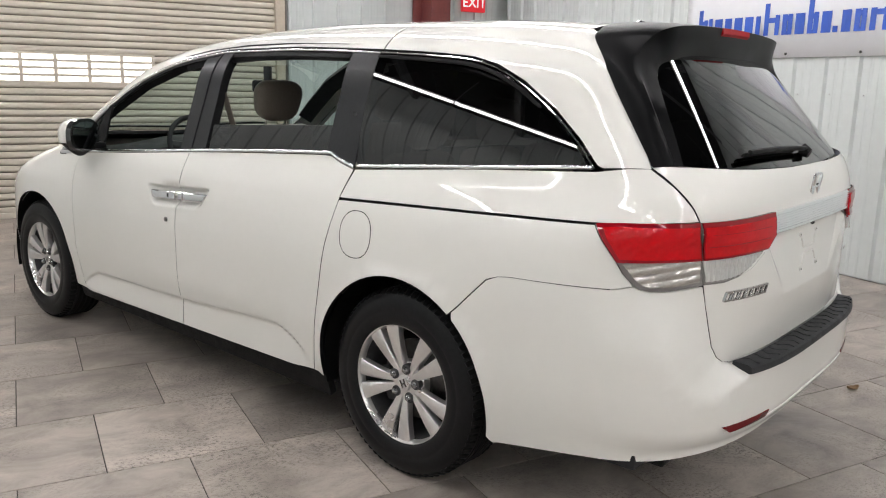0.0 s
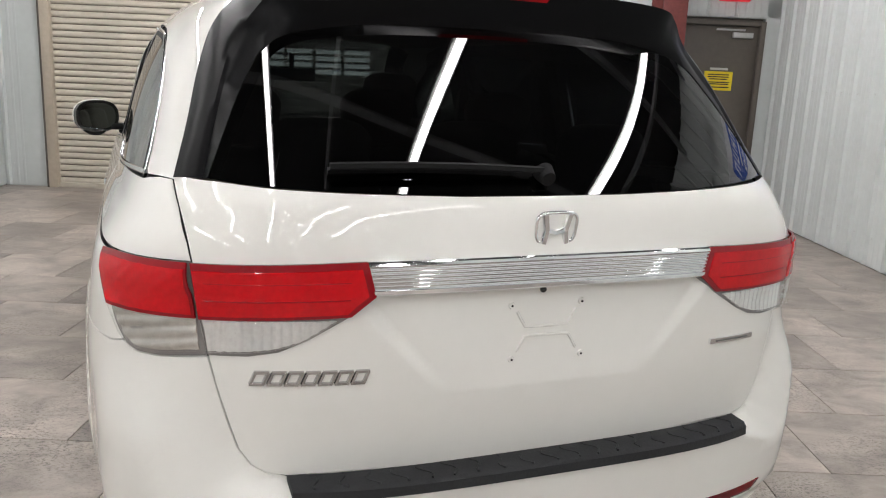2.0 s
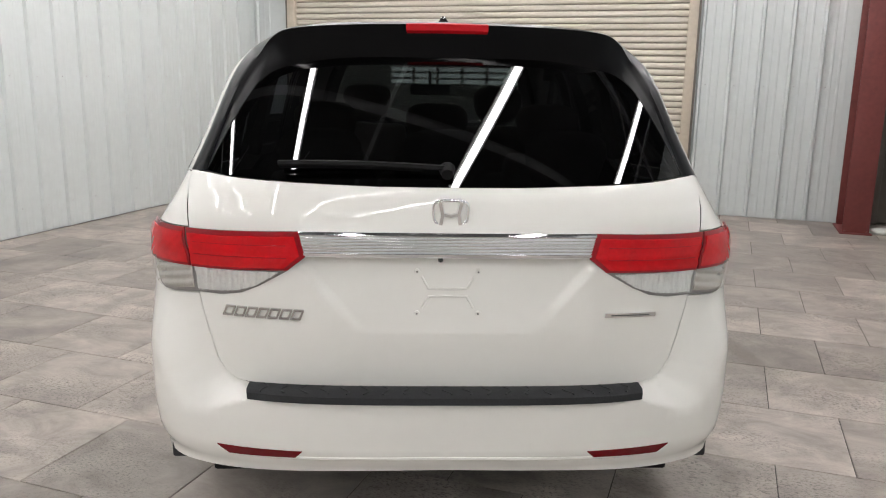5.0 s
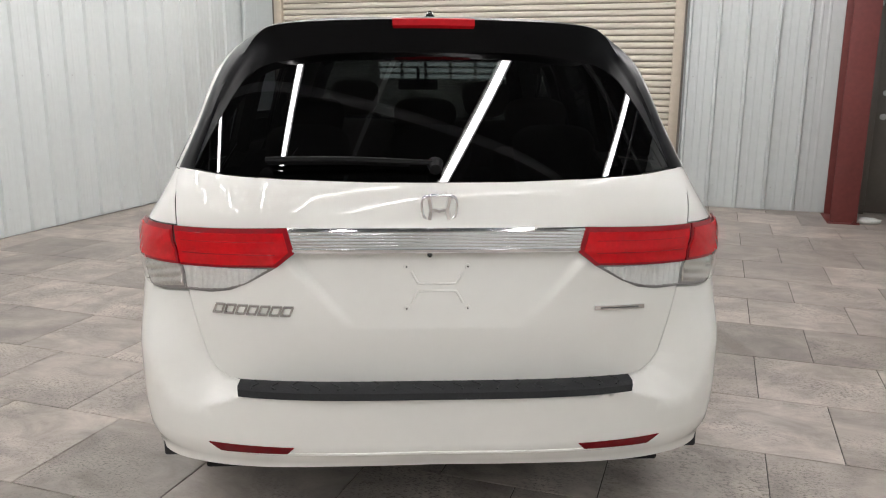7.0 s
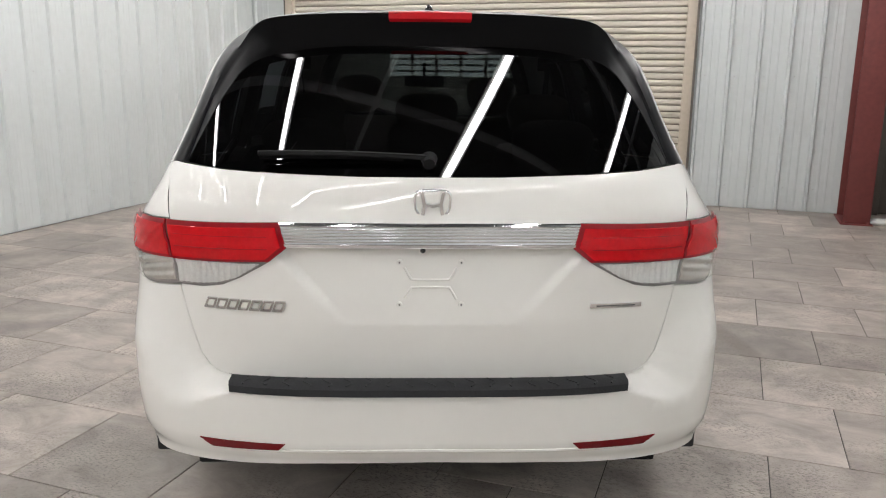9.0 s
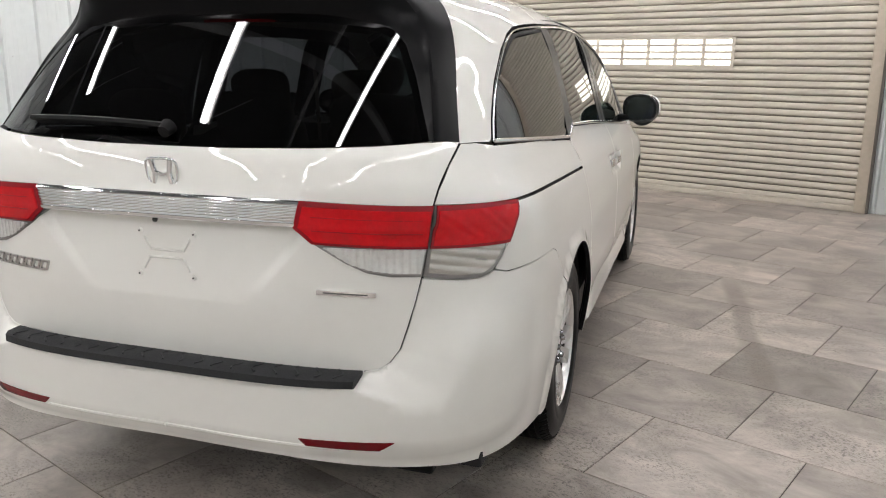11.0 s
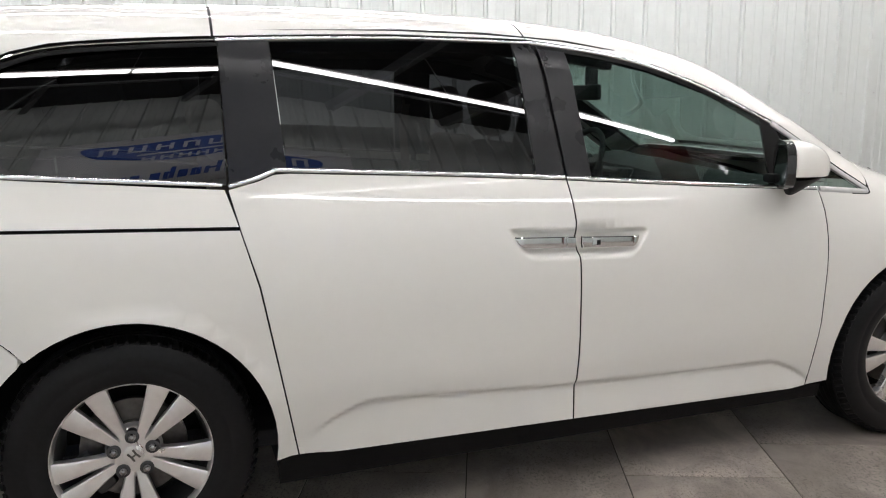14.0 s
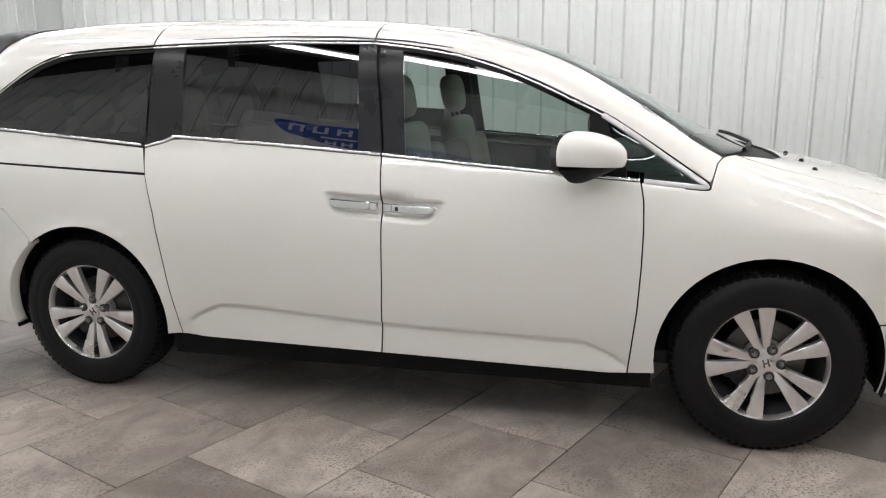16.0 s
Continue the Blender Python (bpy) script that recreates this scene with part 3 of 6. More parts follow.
    for a in (va + 0.03, 1.25, 1.95, vb - 0.03):
        for z in (za + 0.03, zb - 0.03):
            bm = bmesh.new()
            bmesh.ops.create_cone(bm, cap_ends=True, segments=12, radius1=0.011, radius2=0.011, depth=0.006, matrix=pose(-0.006, a, z, 0, 90))
            part("eyelet", bm, INK, b)


wall_banner()


def strip_light(u, va, vb, z):
    """A row of LED tubes on a slim housing."""
    s = new("strip_light")
    tagged(s, "long row of bright white LED tubes under the ceiling", "strip light", "ceiling strip lights")
    s.matrix_basis = ROOM @ pose(u, 0, z)
    box("housing", (-0.045, va, 0.02), (0.045, vb, 0.05), GALV, s, 0.004)
    n = max(1, round((vb - va) / 2.42))
    step = (vb - va) / n
    for i in range(n):
        box("tube", (-0.026, va + i * step + 0.012, -0.02), (0.026, va + (i + 1) * step - 0.012, 0.019), TUBE, s, 0.01)
    for i in range(n + 1):
        y = min(max(va + i * step, va + 0.02), vb - 0.02)
        box("hanger", (-0.004, y - 0.004, 0.05), (0.004, y + 0.004, ROOF - z + 0.001), GALV, s)


for u in (-3.543, -2.071, -0.634, 0.838, 2.271):
    strip_light(u, -2.06, 5.98, LAMP_Z)
    strip_light(u + 0.10, -9.3, -2.75, LAMP_Z)

# a scrap of cloth behind the column and a dry leaf on the tiles
bm = bmesh.new()
bmesh.ops.create_icosphere(bm, subdivisions=3, radius=1)
for v_ in bm.verts:
    k = 1 + 0.35 * noise.noise(v_.co * 2.3)
    v_.co = Vector((v_.co.x * 0.12 * k, v_.co.y * 0.08 * k, max(0.0, 0.03 + v_.co.z * 0.035 * k)))
rag = part("cloth_scrap", bm, RAG, smooth=3)
rag.matrix_basis = ROOM @ pose(2.68, 5.86, 0.0)
tagged(rag, "crumpled scrap of white cloth beside the column foot", "cloth")


# a curled dry leaf on the tiles
bm = bmesh.new()
rows = []
for i in range(9):
    t = i / 8
    w = 0.022 * math.sin(math.pi * min(1, t * 1.02)) ** 0.7 * (1 + 0.25 * math.sin(t * 19)) + 0.0012
    y = -0.035 + 0.07 * t
    h = 0.003 + 0.012 * (2 * t - 1) ** 2
    rows.append([bm.verts.new((x * w, y, h + 0.010 * abs(x) ** 1.5)) for x in (-1, -0.5, 0, 0.5, 1)])
for r, q in zip(rows, rows[1:]):
    for k in range(4):
        bm.faces.new((r[k], r[k + 1], q[k + 1], q[k]))
bmesh.ops.solidify(bm, geom=bm.faces[:], thickness=0.001)
leaf = part("dry_leaf", bm, LEAF, smooth=1.0)
leaf.matrix_basis = pose(1.24, -1.055, 0.0, 0, 0, 55)
tagged(leaf, "small curled tan dry leaf lying on the tiles", "leaf")


# ---- the van: its outer surface ----
def smooth_table(rows, n=3000):
    """A cubic through the rows (x, y) without overshoot, sampled finely."""
    xs, ys = [r[0] for r in rows], [r[1] for r in rows]
    d = [(ys[i + 1] - ys[i]) / (xs[i + 1] - xs[i]) for i in range(len(xs) - 1)]
    m = [d[0]] + [0 if d[i - 1] * d[i] <= 0 else 2 * d[i - 1] * d[i] / (d[i - 1] + d[i]) for i in range(1, len(xs) - 1)] + [d[-1]]
    lo, hi = xs[0], xs[-1]
    tab = []
    i = 0
    for k in range(n + 1):
        x = lo + (hi - lo) * k / n
        while i < len(xs) - 2 and x > xs[i + 1]:
            i += 1
        h = xs[i + 1] - xs[i]
        t = (x - xs[i]) / h
        tab.append((1 + 2 * t) * (1 - t) ** 2 * ys[i] + t * (1 - t) ** 2 * h * m[i] + t * t * (3 - 2 * t) * ys[i + 1] + t * t * (t - 1) * h * m[i + 1])
    f = n / (hi - lo)

    def get(x):
        k = (x - lo) * f
        if k <= 0:
            return tab[0]
        if k >= n:
            return tab[n]
        j = int(k)
        return tab[j] + (tab[j + 1] - tab[j]) * (k - j)
    return get


YC, YF, KA = -0.35, 3.05, 0.77
NF, MR = 2.4, 4.0
roof_line = smooth_table([(-1.2, 1.60), (-.95, 1.64), (-.6, 1.69), (0, 1.73), (.6, 1.737), (1.2, 1.72), (1.7, 1.675), (2.1, 1.578), (2.5, 1.385), (2.85, 1.185), (3.1, 1.10), (3.5, 1.02), (3.85, .88), (4.0, .75)])
tail_line = smooth_table([(.2, -1.08), (.35, -1.105), (.6, -1.115), (.85, -1.12), (.98, -1.121), (1.06, -1.117), (1.12, -1.107), (1.18, -1.090), (1.24, -1.055), (1.3, -.995), (1.4, -.895), (1.5, -.80), (1.6, -.705), (1.65, -.655), (1.75, -.58)])
nose_line = smooth_table([(.2, 3.9), (.5, 3.97), (.8, 3.9), (1.0, 3.6), (1.2, 3.25)])
side_line = smooth_table([(.15, .93), (.28, .965), (.40, .985), (.55, 1.0), (.75, 1.0), (.9, .986), (1.02, .960), (1.08, .935), (1.14, .905), (1.2, .888), (1.3, .861), (1.4, .834), (1.58, .803), (1.8, .77)])


tail_taper = smooth_table([(.2, .016), (.75, .015), (.88, .010), (.95, .004), (1.03, -.004), (1.08, .006), (1.14, .020), (1.18, .031), (1.235, .046), (1.35, .07), (1.5, .10), (1.8, .12)])
corner_power = smooth_table([(.2, 3.6), (1.0, 3.6), (1.08, 4.15), (1.15, 4.6), (1.8, 4.6)])


def width(y, z):
    w = side_line(z)
    zt = roof_line(y)
    zs = min(1.3, zt - 0.30)
    if z > zs:
        q = (z - zs) / (zt - zs)
        if q >= 1:
            return 0.0
        w *= (1 - q ** MR) ** (1 / MR)
    if y < 0.3:
        w *= 1 - tail_taper(z) * (0.3 - y) ** 2
    elif y > 1.8 and z > 0.9:
        w *= 1 - 0.03 * min(1, (z - 0.9) / 0.2) * (y - 1.8) ** 2
    return w


def outside(x, y, z):
    """Below 0 inside the body, above 0 outside."""
    w = width(y, z)
    if w <= 1e-4:
        return 2.0
    x = abs(x)
    if y < YC:
        q, n = (YC - y) / (YC - tail_line(z)), corner_power(z)
    elif y > YF:
        q, n = (y - YF) / (nose_line(z) - YF), NF
    else:
        return x / w - 1
    return ((x / w) ** n + q ** n) ** (1 / n) - 1


def meet(o, d, far):
    """Where the way from o along d leaves the body."""
    lo, hi = 0.0, far
    for _ in range(26):
        s = (lo + hi) / 2
        if outside(o[0] + d[0] * s, o[1] + d[1] * s, o[2] + d[2] * s) < 0:
            lo = s
        else:
            hi = s
    return Vector((o[0] + d[0] * lo, o[1] + d[1] * lo, o[2] + d[2] * lo))


def on_side(a, z):
    """Side and tail unrolled: a is y along the side and goes on round the corner."""
    if YC <= a <= YF:
        return Vector((width(a, z), a, z))
    if a < YC:
        th, L, n, sg, y0 = (YC - a) / KA, YC - tail_line(z), corner_power(z), -1, YC
    else:
        th, L, n, sg, y0 = (a - YF) / KA, nose_line(z) - YF, NF, 1, YF
    c, s = math.cos(th), math.sin(th)
    r = (abs(c) ** n + abs(s) ** n) ** (-1 / n)
    y = y0 + sg * L * r * s
    return Vector((width(y, z) * r * c, y, z))


def unrolled(y, z):
    """The unrolled place of a point of the right side."""
    if YC <= y <= YF:
        return y
    lo, hi = 0.0, math.pi / 2
    for _ in range(40):
        th = (lo + hi) / 2
        a = YC - KA * th if y < YC else YF + KA * th
        p = on_side(a, z)
        if (p.y > y) == (y < YC):
            lo = th
        else:
            hi = th
    return YC - KA * lo if y < YC else YF + KA * lo


AX = 1.0


def on_top(y, s):
    """Upper body: s is 0.8 times the angle about a line along the van at 1 m."""
    a = s / 0.8
    return meet((0, y, AX), (math.cos(a), 0, math.sin(a)), 1.2)


def on_front(y, s):
    a = s / 0.8
    return meet((0, y, 0.55), (math.cos(a), 0, math.sin(a)), 1.3)


def on_tail(x, z):
    return meet((x, -0.1, z), (0, -1, 0), 1.4)


def side_x(y, z):
    return meet((0, y, z), (1, 0, 0), 1.3).x


def top_uv(y, z):
    return (y, 0.8 * math.atan2(z - AX, side_x(y, z)))


def top_xy(x, y):
    """The (y, s) of the roof point above (x, y)."""
    p = meet((x, y, 1.0), (0, 0, 1), 0.9)
    return (y, 0.8 * math.atan2(p.z - AX, x))


def front_uv(y, z):
    return (y, 0.8 * math.atan2(z - 0.55, side_x(y, z)))


def front_xy(x, y):
    p = meet((x, y, 0.7), (0, 0, 1), 1.1)
    return (y, 0.8 * math.atan2(p.z - 0.55, x))


def inside_poly(poly, px, py):
    x, y = poly[:, 0], poly[:, 1]
    x2, y2 = np.roll(x, -1), np.roll(y, -1)
    hit = np.zeros(len(px), bool)
    for i in range(len(x)):
        if y[i] == y2[i]:
            continue
        c = ((y[i] > py) != (y2[i] > py)) & (px < (x2[i] - x[i]) * (py - y[i]) / (y2[i] - y[i]) + x[i])
        hit ^= c
    return hit


from mathutils.geometry import delaunay_2d_cdt


def fill(outline, res, extra=()):
    """Triangles over a flat outline: boundary points, inner points, triangles; the boundary comes first."""
    b = []
    n = len(outline)
    for i in range(n):
        p, q = Vector(outline[i][:2]), Vector(outline[(i + 1) % n][:2])
        k = max(1, math.ceil((q - p).length / (res * 0.7)))
        for j in range(k):
            b.append(p + (q - p) * (j / k))
    poly = np.array([[p.x, p.y] for p in b])
    lo, hi = poly.min(0), poly.max(0)
    gx, gy = np.meshgrid(np.arange(lo[0] + res / 2, hi[0], res), np.arange(lo[1] + res / 2, hi[1], res))
    g = np.c_[gx.ravel(), gy.ravel()]
    if len(extra):
        g = np.r_[g, np.array(extra)]
    g = g[inside_poly(poly, g[:, 0], g[:, 1])]
    if len(g):
        d = np.min(np.hypot(g[:, None, 0] - poly[None, :, 0], g[:, None, 1] - poly[None, :, 1]), axis=1)
        g = g[d > res * 0.32 if not len(extra) else d > res * 0.16]
    vs = b + [Vector(p) for p in g]
    ed = [(i, (i + 1) % len(b)) for i in range(len(b))]
    ov, oe, of, *_ = delaunay_2d_cdt(vs, ed, [], 1, 1e-5)
    return ov, of


def skin(name, outline, P, mat, parent, off=0.0, thick=0.02, res=0.045, left=False, label="", extra=(), eps=0.004, bare=False):
    """A body panel: a flat outline laid on the surface P, with exact normals; its turned-in edges are blackened to
    stand for the shade in the gaps.
    """
    ov, of = fill(outline, res, extra)

    def Q(a, b):
        p = P(a, b)
        if not off:
            return p
        n = (P(a + eps, b) - P(a - eps, b)).cross(P(a, b + eps) - P(a, b - eps)).normalized()
        if n.dot(p - Vector((0, p.y * 0.6 + 0.4, 0.75))) < 0:
            n = -n
        return p + n * (off(a, b) if callable(off) else off)

    pts, nor = [], []
    for v in ov:
        a, b = v.x, v.y
        p = Q(a, b)
        F_ = Q if callable(off) else P
        n = (F_(a + eps, b) - F_(a - eps, b)).cross(F_(a, b + eps) - F_(a, b - eps))
        n = n.normalized() if n.length > 1e-12 else Vector((0, -1, 0))
        if n.dot(p - Vector((0, p.y * 0.6 + 0.4, 0.75))) < 0:
            n = -n
        pts.append(p)
        nor.append(n)
    count = {}
    for f in of:
        for i in range(3):
            e = (f[i], f[(i + 1) % 3])
            k = (min(e), max(e))
            count[k] = count.get(k, 0) + 1
    rim = [k for k, c in count.items() if c == 1]
    owner = {}
    for f in of:
        for i in range(3):
            e = (f[i], f[(i + 1) % 3])
            owner.setdefault((min(e), max(e)), []).append(f)
    faces, fn = [], []
    for f in of:
        a, b, c = (pts[i] for i in f)
        g = (b - a).cross(c - a)
        f = list(f) if g.dot(nor[f[0]]) > 0 else list(f)[::-1]
        faces.append(f)
        fn.append([nor[i] for i in f])
    # rim faces deeper than 2 mm are painted black as gap shade
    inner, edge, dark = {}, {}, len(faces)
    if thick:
        shade_rim = mat is PAINT and not bare
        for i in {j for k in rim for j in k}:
            if shade_rim:
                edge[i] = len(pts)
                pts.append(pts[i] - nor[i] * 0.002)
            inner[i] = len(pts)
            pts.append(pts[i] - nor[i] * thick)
        bands = ((0, edge), (edge, inner)) if shade_rim else ((0, inner),)
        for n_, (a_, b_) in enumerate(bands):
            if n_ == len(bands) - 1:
                dark = len(faces) if shade_rim else None
            for i, j in rim:
                t = next(f for f in owner[(i, j)])
                o = next(k for k in t if k not in (i, j))
                p, q = (a_[i], a_[j]) if a_ else (i, j)
                ring = [p, q, b_[j], b_[i]]
                g = (pts[q] - pts[p]).cross(pts[b_[i]] - pts[p]).normalized()
                if g.dot((pts[i] + pts[j]) / 2 - pts[o]) < 0:
                    g, ring = -g, ring[::-1]
                faces.append(ring)
                fn.append([(g * 0.75 + nor[k] * 0.65).normalized() if k in (i, j) else g for k in ring])
    else:
        dark = None
    if left:
        pts = [Vector((-p.x, p.y, p.z)) for p in pts]
        faces = [f[::-1] for f in faces]
        fn = [[Vector((-n.x, n.y, n.z)) for n in ns[::-1]] for ns in fn]
    me = bpy.data.meshes.new(name)
    me.from_pydata(pts, [], faces)
    me.polygons.foreach_set("use_smooth", [True] * len(faces))
    me.normals_split_custom_set([tuple(n) for ns in fn for n in ns])
    me.materials.append(mat)
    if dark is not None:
        me.materials.append(RUBBER_AND_SHADE)
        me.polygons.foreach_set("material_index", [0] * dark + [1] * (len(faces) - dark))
    me.update()
    return part(name, me, None, parent, label)


def sm(x, a, b):
    """Smooth step from 0 at a to 1 at b."""
    t = (x - a) / (b - a)
    t = 0.0 if t < 0 else 1.0 if t > 1 else t
    return t * t * (3 - 2 * t)


def bead(name, pts, P, mat, parent, w=0.007, h=0.005, lift=0.0, left=False, label="", n=5):
    """A trim strip along pts of the flat domain of P."""
    line = [Vector(p) for p in (spline(pts, n) if len(pts) > 2 else [Vector(pts[0]).lerp(Vector(pts[1]), i / 12) for i in range(13)])]
    e = 0.004
    path, ups = [], []
    for q in line:
        p = P(q[0], q[1])
        m = (P(q[0] + e, q[1]) - P(q[0] - e, q[1])).cross(P(q[0], q[1] + e) - P(q[0], q[1] - e)).normalized()
        if m.dot(p - Vector((0, p.y * 0.6 + 0.4, 0.75))) < 0:
            m = -m
        path.append(p + m * lift)
        ups.append(m)
    if left:
        path = [Vector((-p.x, p.y, p.z)) for p in path]
        ups = [Vector((-p.x, p.y, p.z)) for p in ups]
    bm = bmesh.new()
    sec = [(-w / 2, -0.004), (w / 2, -0.004), (w / 2, h * 0.5), (w * 0.25, h), (-w * 0.25, h), (-w / 2, h * 0.5)]
    sweep(bm, path, sec, ups)
    return part(name, bm, mat, parent, label, 0.9)


GLASS_BULGE = 0.010


def on_glass(y, z):
    """Side glass: nearly flat between the belt and the header, sagging a little outwards."""
    if y < 0.33:
        z0, z1, k = 1.16, 1.46, (0.3 - y) / 0.9
        x0, x1 = (side_x(0.3, q) * (1 - k) + side_x(-0.6, q) * k + 0.012 * 4 * k * (1 - k) for q in (z0, z1))
        x0, x1 = x0 - 0.002, x1 + 0.003
    elif y > 1.44:
        k = (y - 1.45) / 0.85
        xs = []
        for yy, z0, z1 in ((1.45, 1.12, 1.56), (2.30, 1.07, 1.32)):
            t = (z - 1.10) / 0.42
            mid, lean = (side_x(yy, z0) + side_x(yy, z1)) / 2, (side_x(1.45, 1.56) - side_x(1.45, 1.12)) / 0.44
            if yy > 2:
                lean = 0.8 * lean + 0.2 * (side_x(yy, z1) - side_x(yy, z0)) / (z1 - z0)
            xs.append(mid + lean * (z - (z0 + z1) / 2) + 0.006 * 4 * t * (1 - t))
        return Vector((xs[0] * (1 - k) + xs[1] * k + 0.010 * 4 * k * (1 - k), y, z))
    else:
        z0, z1, k = 1.14, 1.565, (y - 0.4) / 1.0
        x0, x1 = (side_x(0.4, q) * (1 - k) + side_x(1.4, q) * k + 0.006 * 4 * k * (1 - k) for q in (z0, z1))
    t = (z - z0) / (z1 - z0)
    return Vector((x0 + (x1 - x0) * t + GLASS_BULGE * 4 * t * (1 - t), y, z))


van = new("minivan")
tagged(van, "white minivan with dark tinted windows parked on stone tiles", "minivan")

ARCH_R, ARCH_F, ARCH = (0.0, 0.362), (3.0, 0.362), 0.420
TOP_TRIM = [(-.700, 1.226), (-.623, 1.301), (-.514, 1.389), (-.375, 1.479), (-.25, 1.534), (-.149, 1.558), (0, 1.572), (.3, 1.588), (.855, 1.605), (1.36, 1.598), (1.65, 1.560), (1.87, 1.507), (2.09, 1.424), (2.346, 1.306), (2.56, 1.175), (2.745, 1.052)]
BELT_R = [(-.700, 1.214), (-.3, 1.190), (.308, 1.140)]
BELT_S = [(.318, 1.140), (.40, 1.160), (.455, 1.180), (.50, 1.182), (1.0, 1.155), (1.431, 1.127)]
BELT_F = [(1.439, 1.126), (2.0, 1.084), (2.43, 1.055), (2.74, 1.030)]


def trim_z(y):
    for (a, p), (b, q) in zip(TOP_TRIM, TOP_TRIM[1:]):
        if a <= y <= b:
            return p + (q - p) * (y - a) / (b - a)
    return TOP_TRIM[-1][1]


def arc(c, r, a0, a1, n=22):
    return [(c[0] + r * math.cos(radians(a0 + (a1 - a0) * i / n)), c[1] + r * math.sin(radians(a0 + (a1 - a0) * i / n))) for i in range(n + 1)]


def lip(c, y, z):
    """The flared edge of a wheel opening."""
    d = math.hypot(y - c[0], z - c[1]) - ARCH
    return 0.012 * (1 - sm(d, 0.0, 0.045)) if z > 0.25 else 0.0


CREASE = smooth_table([(.50, .345), (.60, .410), (.72, .452), (1.45, .418), (2.15, .405), (2.28, .402), (2.38, .37), (2.48, .315)])
CREASE_FADE = lambda y: sm(y, .50, .62) * (1 - sm(y, 2.38, 2.50))


def door_form(a, z):
    """Low crease above the sill and the scooped pocket behind the handles."""
    zc = CREASE(a)
    k = CREASE_FADE(a)
    zc -= 0.012
    if z >= zc:
        o = -0.013 * k * (1 - sm(z, zc, zc + 0.022))
    else:
        o = k * (-0.013 + 0.027 * min(1, (zc - z) / max(0.02, zc - 0.292)))
    hz = 0.918 - (a - 1.45) * 0.045
    low = hz + 0.046 - z
    ex = sm(a, 1.185 + low * 0.7, 1.235 + low * 0.7) * (1 - sm(a, 1.685 - low * 0.7, 1.735 - low * 0.7))
    o -= 0.030 * ex * sm(low, -0.004, 0.010) * (1 - sm(low, 0.055, 0.104))
    # soft shoulder under the windows
    o += 0.0015 * math.exp(-((z - 1.06) / 0.04) ** 2)
    return o


def finer(a0, a1, b0, b1, step):
    return [(a, b) for a in np.arange(a0, a1, step) for b in np.arange(b0, b1, step)]


HANDLE_R = finer(1.16, 1.448, 0.85, 0.99, 0.007) + finer(.50, 1.44, .30, .475, .012)
HANDLE_F = finer(1.462, 1.77, 0.83, 0.97, 0.007) + finer(1.46, 2.47, .30, .46, .012)
AC = YC - KA * math.pi / 2


def a_of_x(x, z):
    """The unrolled place on the tail corner that lies x from the middle."""
    lo, hi = AC, YC
    for _ in range(40):
        m = (lo + hi) / 2
        if on_side(m, z).x < x:
            lo = m
        else:
            hi = m
    return lo


SEAM_X = [(.622, .586), (.632, .627), (.651, .657), (.69, .684), (.744, .701), (.768, .708), (.826, .724), (.882, .736), (.94, .746), (1.022, .756), (1.077, .763), (1.12, .770), (1.18, .780), (1.235, .788)]
SEAM_A = [(a_of_x(x, z), z) for z, x in SEAM_X]
SEAM = smooth_table([(.60, SEAM_A[0][0])] + [(z, a) for a, z in SEAM_A])


SEAM_LINE = [(AC - .1, .616), (-1.3, .617)] + SEAM_A


def seam_distance(a, z):
    """How far a point of the bumper lies from the tailgate's edge."""
    best = 9.0
    for (p, q), (r, s) in zip(SEAM_LINE, SEAM_LINE[1:]):
        dx, dz = r - p, s - q
        t = min(1, max(0, ((a - p) * dx + (z - q) * dz) / (dx * dx + dz * dz)))
        best = min(best, (a - p - t * dx) ** 2 + (z - q - t * dz) ** 2)
    return math.sqrt(best)


def crease(u):
    """Straight up to 1, then level, with a short bend between."""
    return u if u < 0.9 else 1.0 if u > 1.1 else u - (u - 0.9) ** 2 / 0.4


def bumper_off(a, z):
    """Rear bumper: it stands proud of the tailgate, with a flat band beside the gate, a crease and a ledge on top."""
    r = sm(a, -0.64, -1.00)
    side = sm(a, -1.19, -0.96)
    lim = 0.600 + 0.10 * side
    soft = 0.016 + 0.17 * side
    o = 0.062 * r * (1 - sm(z, lim - soft * 0.2, lim + soft))
    o *= crease(max(0.0, seam_distance(a, z)) / (0.014 + 0.116 * sm(a, -1.17, -0.98)))
    o -= 0.030 * r * (1 - sm(z, 0.36, 0.43))
    o += lip(ARCH_R, a, z)
    return o


